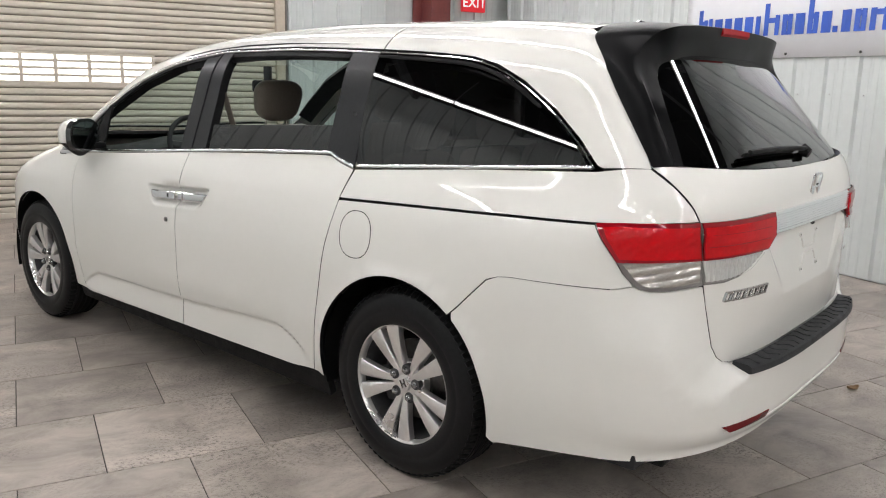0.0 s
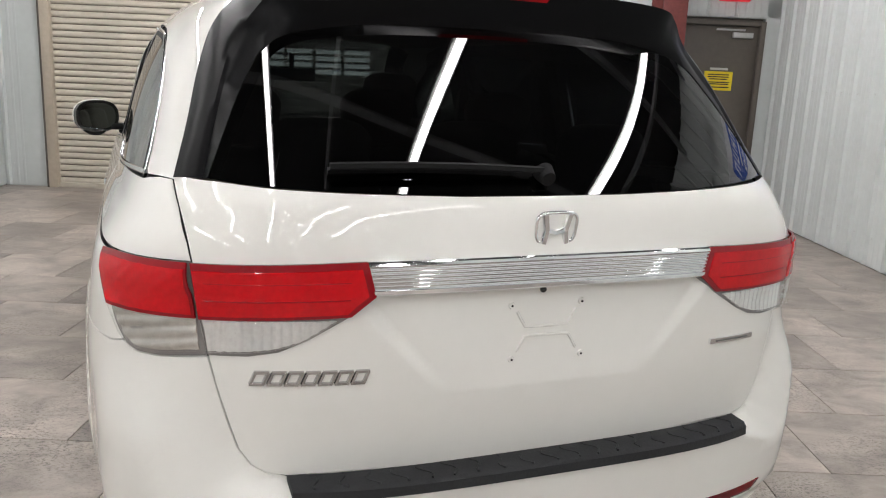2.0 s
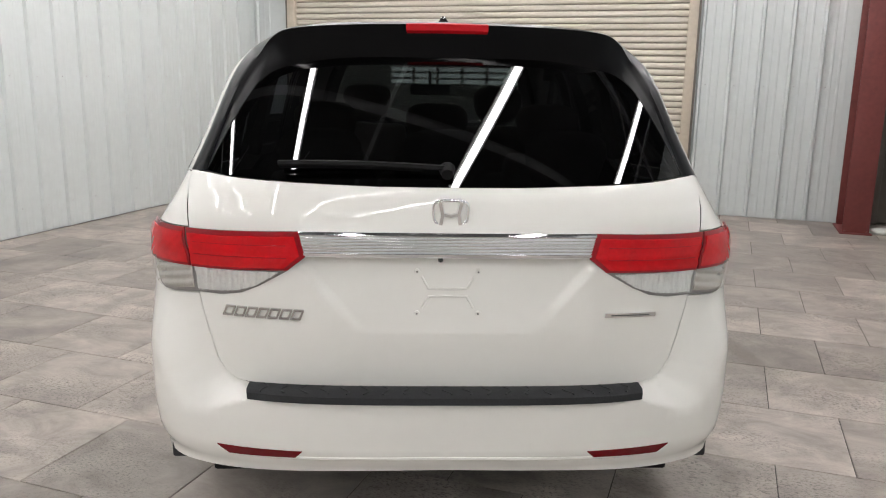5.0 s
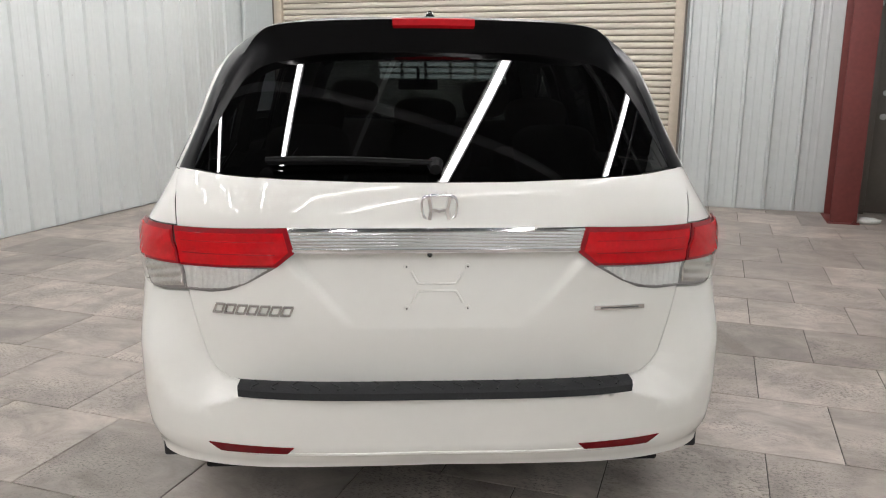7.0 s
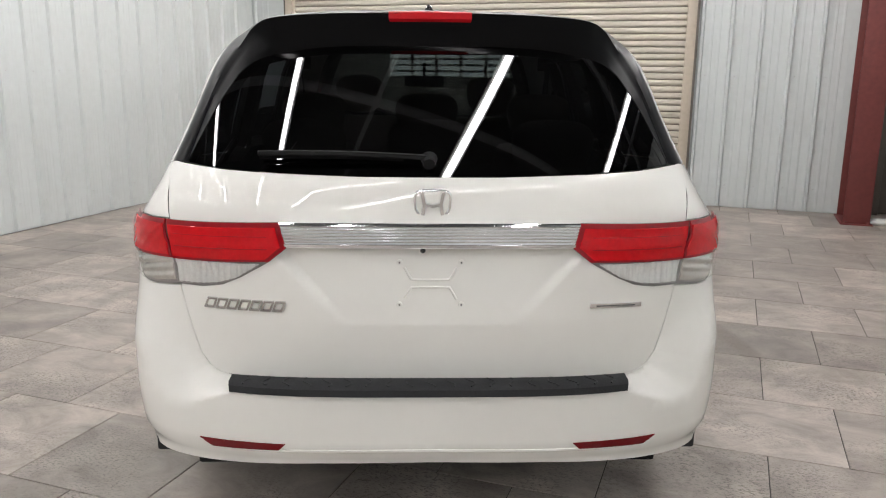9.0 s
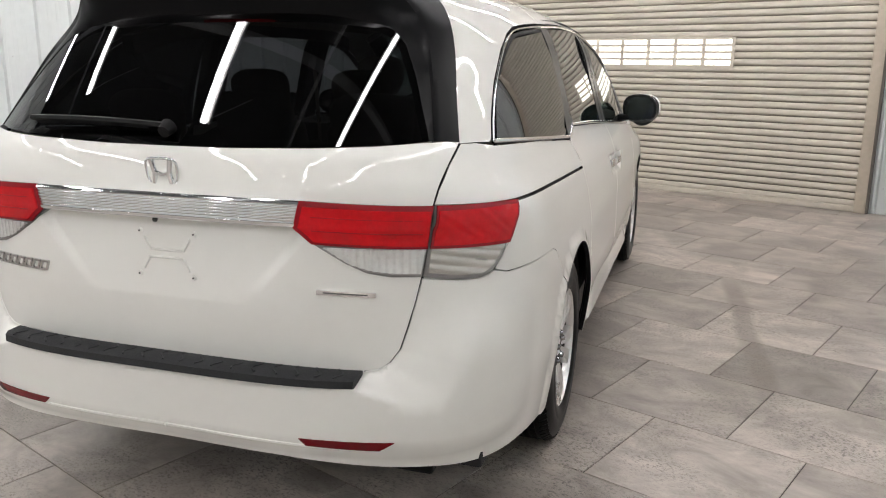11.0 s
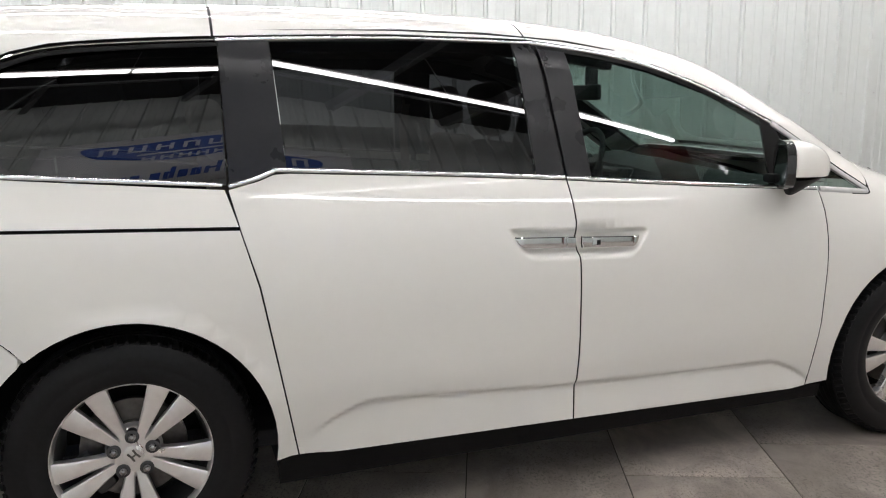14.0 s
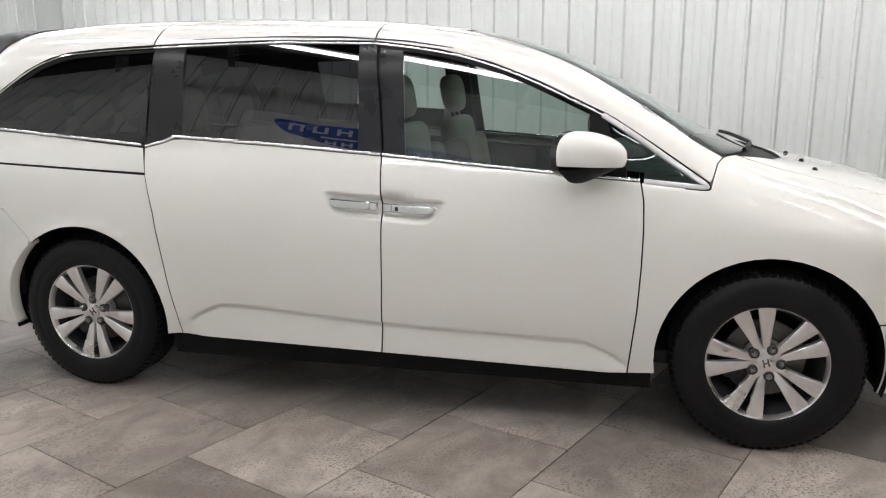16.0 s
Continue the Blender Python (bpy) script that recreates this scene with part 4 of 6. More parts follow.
def side_of_van(left):
    k = dict(left=left)
    # lower rear quarter below the slide track
    lamp_tip = (-0.73, 1.062)
    arch = arc(ARCH_R, ARCH, -9, 127.2)
    low = [(.340, 1.021), (.351, .98), (.385, .851), (.482, .300)] + arch[:]
    low = [p for p in low if not (p[1] < .295)]
    low += [(-.267, .7100), (-.4015, .8440), (-.446, .8600), (-.49, .8660), (-.80, .8775), (-.843, .8905), (-.8375, .9005), (-.817, .926), (-.797, .962), lamp_tip]
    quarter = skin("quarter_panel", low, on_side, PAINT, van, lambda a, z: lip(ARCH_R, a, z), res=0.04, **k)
    up = [(-.742, 1.071), (.338, 1.032), (.318, 1.10), (.306, 1.137)] + [(y, z - 0.003) for y, z in reversed(BELT_R)][1:]
    up += [(unrolled(-.80, 1.2268), 1.2268), (unrolled(-.855, 1.229), 1.229), (SEAM(1.228), 1.228), (SEAM(1.18), 1.18), (SEAM(1.12), 1.12), (SEAM(1.086), 1.086)]
    skin("quarter_panel_upper", up, on_side, PAINT, quarter, res=0.035, **k)
    bead("slide_track", [(-.73, 1.065), (-.2, 1.052), (.33, 1.027)], on_side, PLASTIC, quarter, 0.03, 0.002, -0.016, left)
    if left:
        fuel = [(.225 + .080 * math.cos(t) * abs(math.cos(t)) ** -0.15, .905 + .085 * math.sin(t) * abs(math.sin(t)) ** -0.15) for t in np.linspace(0.001, 2 * math.pi + 0.001, 40)[:-1]]
        fp = skin("fuel_flap", fuel, on_side, PAINT, quarter, 0.0015, 0.006, 0.04, left)
        ring = [(.225 + .083 * math.cos(t) * abs(math.cos(t)) ** -0.15, .905 + .088 * math.sin(t) * abs(math.sin(t)) ** -0.15) for t in np.linspace(0.001, 2 * math.pi + 0.001, 40)]
        bead("flap_gap", ring, on_side, PLASTIC, fp, 0.003, 0.0008, 0.0, left, n=1)
    # upper quarter with the rear pillar
    roof_seam = [(0.30, 0.555), (0.0, 0.555), (-.30, 0.55), (-.48, 0.54)]
    uq = [top_uv(y, z) for y, z in [(-.858, 1.2305), (-.824, 1.28), (-.787, 1.326), (-.713, 1.421), (-.675, 1.471), (-.634, 1.524), (-.597, 1.579), (-.545, 1.637)]]
    uq += [top_xy(x, y) for y, x in reversed(roof_seam)]
    uq += [top_uv(y, z + .006) for y, z in reversed(TOP_TRIM[:8])]
    uq += [top_uv(-.72, 1.2245)]
    qu = skin("rear_pillar_panel", uq, on_top, PAINT, van, res=0.04, **k)
    # windows and black pillars of the rear quarter
    qg = [(.314, 1.150), (0, 1.176), (-.3, 1.198), (-.675, 1.225), (-.615, 1.289), (-.51, 1.380), (-.375, 1.469), (-.25, 1.524), (-.149, 1.549), (0, 1.563), (.314, 1.580)]
    skin("quarter_window", qg, on_glass, TINT, qu, -0.006, 0.003, 0.028, left, "dark tinted side glass")
    bead("window_trim", [top_uv(*p) for p in [(.30, 1.152), (-.1, 1.182), (-.4, 1.204), (-.685, 1.224)]], on_top, CHROME, qu, 0.014, 0.006, -0.002, left, "chrome strip")
    bead("window_trim", [top_uv(y + .006, z - .006) for y, z in TOP_TRIM[:8]], on_top, CHROME, qu, 0.007, 0.005, -0.002, left)
    bead("window_seal", [top_uv(y + .020, z - .018) for y, z in TOP_TRIM[:8]], on_top, PLASTIC, qu, 0.014, 0.003, -0.006, left)
    # sliding door
    sl = [(.3462, 1.012), (.3908, .851), (.4868, .300), (1.4430, .292), (1.4520, .6), (1.4520, .87), (1.4340, 1.124)]
    sl += [(y, z - .004) for y, z in reversed(BELT_S[:-1])]
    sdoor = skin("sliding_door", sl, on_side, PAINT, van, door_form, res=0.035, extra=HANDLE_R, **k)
    top = [top_uv(y, z + .006) for y, z in [(.308, 1.588), (.855, 1.605), (1.352, 1.598)]] + [top_xy(.50, 1.345), top_xy(.53, .85), top_xy(.555, .310)]
    skin("door_header", top, on_top, PAINT, sdoor, res=0.04, **k)
    skin("rear_pillar_cover", [top_uv(*p) for p in [(.316, 1.582), (.470, 1.588), (.493, 1.190), (.45, 1.186), (.40, 1.166), (.322, 1.150)]], on_top, PILLAR, sdoor, -0.004, 0.006, 0.05, left, "satin black pillar")
    if left:
        gl = [(.497, 1.192), (1.322, 1.150), (1.309, 1.262), (.489, 1.300)]
        skin("door_window", gl, on_glass, TINT, sdoor, -0.016, 0.003, 0.028, left, "lowered dark glass showing a strip")
        bead("window_seal", [top_uv(*p) for p in [(.478, 1.572), (.9, 1.583), (1.29, 1.580)]], on_top, PLASTIC, sdoor, 0.022, 0.004, -0.010, left)
    else:
        gl = [(.474, 1.580), (.9, 1.592), (1.292, 1.588), (1.326, 1.146), (.9, 1.170), (.495, 1.190)]
        skin("door_window", gl, on_glass, TINT, sdoor, -0.010, 0.003, 0.028, left, "dark tinted side glass")
    skin("centre_pillar_cover", [top_uv(*p) for p in [(1.296, 1.588), (1.372, 1.586), (1.435, 1.136), (1.330, 1.144)]], on_top, PILLAR, sdoor, -0.004, 0.006, 0.05, left, "satin black pillar")
    bead("window_trim", [top_uv(y, z - .007) for y, z in [(.31, 1.588), (.855, 1.605), (1.355, 1.598)]], on_top, CHROME, sdoor, 0.010, 0.006, -0.002, left)
    bead("window_trim", [top_uv(y, z + .007) for y, z in BELT_S], on_top, CHROME, sdoor, 0.014, 0.006, -0.002, left, "chrome strip")
    # front door
    fr = [(1.4490, .292), (1.4580, .6), (1.4580, .87), (1.4400, 1.123), (2.0, 1.081), (2.43, 1.052), (2.492, 1.048), (2.505, .98), (2.510, .862), (2.508, .72), (2.500, .55), (2.474, .282)]
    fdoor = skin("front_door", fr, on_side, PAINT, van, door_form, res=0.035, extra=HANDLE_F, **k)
    top = [top_uv(y, z + .006) for y, z in [(1.360, 1.598), (1.65, 1.560), (1.87, 1.507), (2.09, 1.424), (2.346, 1.306), (2.56, 1.175), (2.75, 1.050)]]
    top += [top_xy(.90, 2.762), top_xy(.84, 2.778)]
    wsE = [(2.80, .79), (2.66, .777), (2.45, .730), (2.2, .668), (1.95, .610), (1.72, .562)]
    top += [top_xy(x, y) for y, x in wsE] + [top_xy(.50, 1.353)]
    skin("front_pillar_panel", top, on_top, PAINT, van, res=0.035, **k)
    skin("centre_pillar_cover", [top_uv(*p) for p in [(1.388, 1.585), (1.490, 1.576), (1.536, 1.130), (1.446, 1.135)]], on_top, PILLAR, fdoor, -0.004, 0.006, 0.05, left, "satin black pillar")
    gl = [(1.494, 1.574), (1.65, 1.549), (1.83, 1.505), (2.0, 1.446), (2.15, 1.383), (2.282, 1.318), (2.286, 1.078), (1.54, 1.132)]
    if not left:
        skin("door_window", gl, on_glass, FRONT_GLASS, fdoor, -0.010, 0.003, 0.028, left, "lightly tinted side glass")
    bead("window_seal", [top_uv(y - .004, z - .012) for y, z in [(1.40, 1.594), (1.65, 1.560), (1.87, 1.507), (2.09, 1.424), (2.346, 1.306)]], on_top, PLASTIC, fdoor, 0.026, 0.004, -0.008, left)
    skin("corner_post", [top_uv(*p) for p in [(2.284, 1.322), (2.35, 1.288), (2.425, 1.070), (2.29, 1.077)]], on_top, PLASTIC, fdoor, -0.004, 0.01, 0.05, left)
    vent = skin("vent_window", [top_uv(*p) for p in [(2.372, 1.272), (2.55, 1.152), (2.715, 1.048), (2.44, 1.070)]], on_top, FRONT_GLASS, van, -0.008, 0.003, 0.028, left, "small fixed triangular glass")
    bead("window_trim", [top_uv(y - .004, z - .006) for y, z in TOP_TRIM[9:14]], on_top, CHROME, fdoor, 0.010, 0.006, -0.002, left)
    tip = [(2.335, 1.303), (2.45, 1.234), (2.56, 1.160), (2.69, 1.075), (2.728, 1.050), (2.738, 1.040), (2.726, 1.036), (2.66, 1.041), (2.505, 1.054)]
    bead("vent_trim", [top_uv(*p) for p in tip], on_top, GALV, vent, 0.022, 0.006, -0.002, left, "satin metal window surround")
    edge = [(2.37, 1.297), (2.56, 1.176), (2.70, 1.084), (2.742, 1.054), (2.752, 1.040), (2.740, 1.028), (2.66, 1.032)]
    bead("vent_seal", [top_uv(*p) for p in edge], on_top, PLASTIC, vent, 0.007, 0.003, -0.001, left)
    bead("window_trim", [top_uv(y, z + .007) for y, z in BELT_F[:2] + [(2.49, 1.051)]], on_top, CHROME, fdoor, 0.013, 0.006, -0.002, left, "chrome strip")
    # handles
    for nm, par, y0, y1, tail in (("rear", sdoor, 1.215, 1.438, -1), ("front", fdoor, 1.464, 1.690, 1)):
        far, near = (y0, y1) if nm == "rear" else (y1, y0)
        split = near + (far - near) * 0.17
        h = None
        for a0, a1 in ((far, split), (split + (near - far) * 0.012, near)):
            bm = bmesh.new()
            rows = []
            for i in range(17):
                y = a0 + (a1 - a0) * i / 16
                hz = 0.920 - (y - 1.45) * 0.045
                x = on_side(y, hz).x
                d = abs(y - far)
                cut = max(0.0, 1 - d / 0.030) ** 1.2
                top, bot = hz + 0.0195 - 0.002 * cut, hz - 0.0195 + 0.031 * cut
                end = 0.006 * max(0.0, 1 - min(i, 16 - i) / 1.0)
                xo = x + 0.005 - 0.016 * cut ** 2 - end * 0.6
                rows.append([bm.verts.new(p) for p in ((x - 0.012, y, top), (xo - 0.003, y, top), (xo, y, top - 0.003), (xo + 0.0012, y, (top + bot) / 2), (xo, y, bot + 0.003 * (1 - cut)), (xo - 0.003, y, bot), (x - 0.012, y, bot))])
            for r_, q_ in zip(rows, rows[1:]):
                for k_ in range(7):
                    bm.faces.new((r_[k_], r_[(k_ + 1) % 7], q_[(k_ + 1) % 7], q_[k_]))
            bm.faces.new(rows[0])
            bm.faces.new(rows[-1][::-1])
            if left:
                bmesh.ops.transform(bm, matrix=Matrix.Diagonal((-1, 1, 1, 1)), verts=bm.verts[:])
            if h is None:
                h = part("door_handle", bm, CHROME, par, "chrome pull handle", 0.5)
            else:
                part("handle_cap", bm, CHROME, h, smooth=0.5)
        yj = 1.415 if nm == "rear" else 1.488
        for yy in (yj, 1.245 if nm == "rear" else 1.66):
            bm = bmesh.new()
            p = on_side(yy, 0.918)
            hz_ = 0.921 - (yy - 1.45) * 0.045
            add_box(bm, (p.x - 0.045, yy - 0.020, hz_ - 0.011), (p.x - 0.008, yy + 0.020, hz_ + 0.011), 0.004)
            if left:
                bmesh.ops.transform(bm, matrix=Matrix.Diagonal((-1, 1, 1, 1)), verts=bm.verts[:])
            part("handle_mount", bm, PAINT, h, smooth=0.6)
        if nm == "front":
            p = on_side(1.522, 0.918)
            bm = bmesh.new()
            add_box(bm, (p.x + 0.003, 1.515, 0.908), (p.x + 0.0075, 1.529, 0.925), 0.001)
            if left:
                bmesh.ops.transform(bm, matrix=Matrix.Diagonal((-1, 1, 1, 1)), verts=bm.verts[:])
            part("lock_button", bm, BLACK_GLOSS, h)
    if left:
        p = on_side(1.53, 0.78)
        bm = bmesh.new()
        bmesh.ops.create_cone(bm, cap_ends=True, segments=16, radius1=0.011, radius2=0.010, depth=0.008, matrix=pose(-p.x - 0.001, 1.53, 0.80, 0, 90))
        part("lock_cylinder", bm, STEEL, fdoor)
    # front wing
    fw = [front_uv(y, z) for y, z in [(2.480, .282), (2.506, .55), (2.514, .72), (2.516, .862), (2.511, .98), (2.498, 1.047), (2.60, 1.040), (2.754, 1.028)]]
    fw += [front_xy(x, y) for y, x in [(2.7665, .90), (2.7825, .84)]]
    fw += [front_xy(x, y) for y, x in [(2.804, .79), (2.86, .705), (2.95, .692), (3.2, .675), (3.45, .64), (3.62, .58)]]
    fw += [front_uv(y, z) for y, z in [(3.62, .70), (3.60, .55)]]
    fw += [front_uv(*p) for p in arc(ARCH_F, ARCH + .004, 26, 190) if p[1] > .285]
    skin("front_wing", fw, on_front, PAINT, van, lambda y, s: 0.0, res=0.04, **k)
    # black strips behind the panel gaps, standing in for the shade there
    for line in ([(.313, 1.13), (.351, 1.012), (.386, .851), (.482, .29)], [(1.437, 1.12), (1.4505, .975)], [(1.455, .862), (1.455, .6), (1.446, .285)], [(2.498, 1.045), (2.512, .95), (2.515, .862), (2.512, .72), (2.504, .55), (2.479, .275)]):
        bead("door_gap_shade", line, on_side, RUBBER_AND_SHADE, van, 0.026, 0.002, -0.0165, left)
    bead("door_gap_shade", [(1.4505, .985), (1.455, .852)], on_side, RUBBER_AND_SHADE, van, 0.020, 0.002, -0.048, left)
    bead("bumper_gap", [(-.269, .709), (-.402, .842), (-.447, .859), (-.49, .865), (-.79, .876)], on_side, RUBBER_AND_SHADE, van, 0.022, 0.002, -0.008, left)
    # likewise shade-black strips behind the two roof gaps
    for y in (.304, 1.3565):
        a_, b_ = top_uv(y, trim_z(y)), top_xy(.55 if y < 1 else .495, y)
        bead("roof_gap_shade", [a_, b_], on_top, RUBBER_AND_SHADE, van, 0.02, 0.002, -0.010, left)
    # sill
    skin("side_sill", [(.425, .285), (.425, .188), (2.57, .210), (2.57, .268), (1.45, .283)], on_side, PLASTIC, van, -0.012, 0.03, 0.06, left, "matt black sill")
    # mirror
    door_mirror(left, fdoor)


def door_mirror(left, parent):
    bm = bmesh.new()
    bmesh.ops.create_uvsphere(bm, u_segments=28, v_segments=18, radius=1)
    for v in bm.verts:
        x, y, z = v.co
        n_ = 2.5
        q = (abs(x) ** n_ + abs(y) ** n_ + abs(z) ** n_) ** (-1 / n_)
        x, y, z = x * q, y * q, z * q
        f = max(0.0, y)
        if y < 0:
            y *= 0.22
        v.co = Vector((x * 0.126 * (1 - 0.32 * f ** 2) - 0.088 * f ** 1.2, y * 0.150, z * 0.088 * (1 - 0.14 * f ** 2) + 0.006 - 0.012 * f))
    m = pose(1.052, 2.255, 1.157, 0, 0, -30)
    low = bm.copy()
    for b_, sgn in ((bm, 1), (low, -1)):
        bmesh.ops.bisect_plane(b_, geom=b_.verts[:] + b_.edges[:] + b_.faces[:], plane_co=(0, 0, -0.036), plane_no=(0.05, 0, -1 * sgn), clear_outer=True)
        if sgn < 0:
            for v in b_.verts:
                d_ = min(1, max(0, (-0.036 - v.co.z) / 0.055))
                v.co = Vector((v.co.x * (0.96 - 0.35 * d_), v.co.y * (0.95 - 0.70 * d_) - 0.008 * d_, -0.036 + (v.co.z + 0.036) * 1.45))
        bmesh.ops.transform(b_, matrix=(Matrix.Diagonal((-1, 1, 1, 1)) if left else Matrix.Identity(4)) @ m, verts=b_.verts[:])
    cap = part("mirror_cap", bm, PAINT, parent, "white mirror cap", 0.9)
    part("mirror_base", low, PLASTIC, cap, "black underside", 0.9)
    bm = bmesh.new()
    add_box(bm, (0.90, 2.26, 1.085), (1.02, 2.36, 1.12), 0.012)
    add_box(bm, (0.895, 2.29, 1.06), (0.93, 2.44, 1.11), 0.01)
    bmesh.ops.transform(bm, matrix=(Matrix.Diagonal((-1, 1, 1, 1)) if left else Matrix.Identity(4)), verts=bm.verts[:])
    part("mirror_arm", bm, PLASTIC, cap, smooth=0.7)
    # black frame and mirror glass face the rear
    bm = bmesh.new()
    ring = [(0.124 * (abs(math.cos(t)) ** 0.8) * (1 if math.cos(t) > 0 else -1), 0.087 * (abs(math.sin(t)) ** 0.8) * (1 if math.sin(t) > 0 else -1)) for t in np.linspace(0, 2 * math.pi, 33)[:-1]]
    fr_ = bm.faces.new([bm.verts.new((a, -0.0365, b + 0.005)) for a, b in ring])
    r = bmesh.ops.extrude_face_region(bm, geom=[fr_])
    bmesh.ops.translate(bm, vec=(0, 0.03, 0), verts=[g for g in r["geom"] if isinstance(g, bmesh.types.BMVert)])
    gb = bmesh.new()
    gb.faces.new([gb.verts.new((a * 0.84, -0.0375, b * 0.82 + 0.005)) for a, b in ring])
    for b_ in (bm, gb):
        bmesh.ops.transform(b_, matrix=(Matrix.Diagonal((-1, 1, 1, 1)) if left else Matrix.Identity(4)) @ m, verts=b_.verts[:])
    part("mirror_housing", bm, BLACK_GLOSS, cap, "black housing")
    part("mirror_glass", gb, MIRROR, cap, "mirror glass")


for left_side in (False, True):
    side_of_van(left_side)

# roof, windscreen, bonnet
rp = [(-.48, .53), (-.30, .54), (0, .545), (.30, .545), (.85, .52), (1.345, .49), (1.72, .552)]
both = [top_xy(x, y) for y, x in rp]
half = math.pi / 2 * 0.8
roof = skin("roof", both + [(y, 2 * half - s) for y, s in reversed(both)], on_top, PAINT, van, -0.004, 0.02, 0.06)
ws = [(1.735, .557), (1.95, .603), (2.2, .661), (2.45, .723), (2.66, .770), (2.79, .781), (2.885, .60), (2.95, .35), (2.975, .12)]
both = [top_xy(x, y) for y, x in ws]
skin("windscreen", both + [(y, 2 * half - s) for y, s in reversed(both)], on_top, SHIELD, van, -0.006, 0.004, 0.045, label="greenish windscreen")
both = [front_xy(x, y) for y, x in [(2.982, .12), (2.957, .35), (2.892, .60), (2.805, .765), (2.862, .69), (2.925, .63), (3.03, .50), (3.095, .30), (3.115, .10)]]
skin("cowl", both + [(y, 2 * half - s) for y, s in reversed(both)], on_front, PLASTIC, van, -0.014, 0.02, 0.06, label="black plastic cowl")
both = [front_xy(x, y) for y, x in [(3.120, .10), (3.10, .30), (3.037, .50), (2.932, .63), (2.885, .688), (2.96, .684), (3.2, .667), (3.45, .632), (3.62, .572)]]
bonnet = skin("bonnet", both + [(y, 2 * half - s) for y, s in reversed(both)], on_front, PAINT, van, 0.0, 0.02, 0.06)
for x in (0.20, 0.50, -0.20):
    p = meet((x, 3.20, 0.7), (0, 0, 1), 0.8)
    bm = bmesh.new()
    bmesh.ops.create_uvsphere(bm, u_segments=10, v_segments=6, radius=0.012, matrix=Matrix.Translation(p))
    part("washer_jet", bm, PLASTIC, bonnet)
nose = [(unrolled(y, z), z) for y, z in arc(ARCH_F, ARCH + .004, -14, 25) + [(3.606, .545), (3.626, .70), (3.626, .84)]] + [(YF + KA * math.pi / 2 - .001, .84), (YF + KA * math.pi / 2 - .001, .25)]
for l_ in (False, True):
    skin("front_bumper", nose, on_side, PAINT, van, 0.0, 0.02, 0.07, l_)
# windscreen wipers
for x0, x1 in ((0.62, 0.02), (0.05, -0.55)):
    bm = bmesh.new()
    path = []
    for i in range(11):
        t = i / 10
        x = x0 + (x1 - x0) * t
        y = 2.90 + 0.10 * (1 - abs(x) / 0.62) + 0.01 * math.sin(math.pi * t)
        p = meet((x, y, 0.9), (0, 0, 1), 0.8)
        path.append(p + Vector((0, 0, 0.016)))
    sweep(bm, path, round_section(0.009, 6))
    part("windscreen_wiper", bm, PLASTIC, van)
bm = bmesh.new()
add_box(bm, (-0.74, -0.95, 0.27), (0.74, 3.75, 0.31), 0.01)
add_box(bm, (-0.80, 0.50, 0.175), (0.80, 2.50, 0.28), 0.02)
part("underbody", bm, PLASTIC, van)


# ---- the van: tail ----
def sym(pts):
    """A symmetric outline from its right half, top middle to bottom middle."""
    return pts + [(-x, z) for x, z in reversed(pts) if abs(x) > 1e-6]


RECESS = lambda z: 0.265 + (0.435 - 0.265) * min(1, max(0, (z - .805) / .19))


def gate_form(x, z):
    """The plate recess sinks in from its lower edge up to the chrome bar."""
    o = -0.024 * min(1, max(0, (z - 0.793) / 0.215)) * sm(RECESS(z) - abs(x), -0.014, 0.030) * (1 - sm(z, 1.015, 1.035))
    o -= 0.014 * min(1, max(0, (0.795 - z) / 0.17)) ** 1.15 * (1 - sm(abs(x), 0.46, 0.66))
    o += 0.003 * math.exp(-((z - 1.205) / 0.035) ** 2)
    return o


def in_recess(x, z):
    p = on_tail(x, z)
    return Vector((x, p.y - gate_form(x, z), z))


gate_half = [(0, 1.214), (0.2, 1.215), (0.44, 1.222), (0.6, 1.229), (0.7, 1.236), (0.783, 1.237), (0.7755, 1.18), (0.7655, 1.12), (0.7585, 1.077), (0.7515, 1.022), (0.7415, 0.94), (0.7315, 0.882), (0.7195, 0.826), (0.7035, 0.768), (0.6965, 0.744), (0.6795, 0.69), (0.6525, 0.651), (0.623, 0.6325), (0.584, 0.6245), (0.3, 0.618), (0, 0.616)]
edge_pts = [(sg * (RECESS(z) - d), z) for sg in (-1, 1) for z in np.arange(.79, 1.035, .012) for d in (-.014, -.006, .002, .010, .018, .026, .036)]
edge_pts += [(x, z) for x in np.arange(-.25, .26, .02) for z in (.781, .789, .797, .806, .815, .824, .834)]
edge_pts += [(x, z) for x in np.arange(-.76, .77, .028) for z in np.arange(1.10, 1.215, .012)]
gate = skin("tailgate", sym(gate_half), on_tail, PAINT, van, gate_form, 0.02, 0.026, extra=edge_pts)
glass_half = [(0, 1.60), (.30, 1.595), (.46, 1.572), (.54, 1.545), (.60, 1.49), (.65, 1.40), (.695, 1.305), (.722, 1.243), (.66, 1.236), (.44, 1.226), (.20, 1.219), (0, 1.218)]
def on_rear_glass(x, z):
    """Rear glass: a little bowed from bottom to top and across."""
    s = z - 1.22
    return Vector((x, -1.074 + 0.122 * x * x + -0.228 * abs(x) ** 3 + 0.546 * x ** 4 + 0.793 * s + 0.232 * s * s + 0.097 * x * x * s, z))


skin("rear_window", sym(glass_half), on_rear_glass, TINT_REAR, gate, -0.002, 0.004, 0.026, label="dark tinted rear glass")


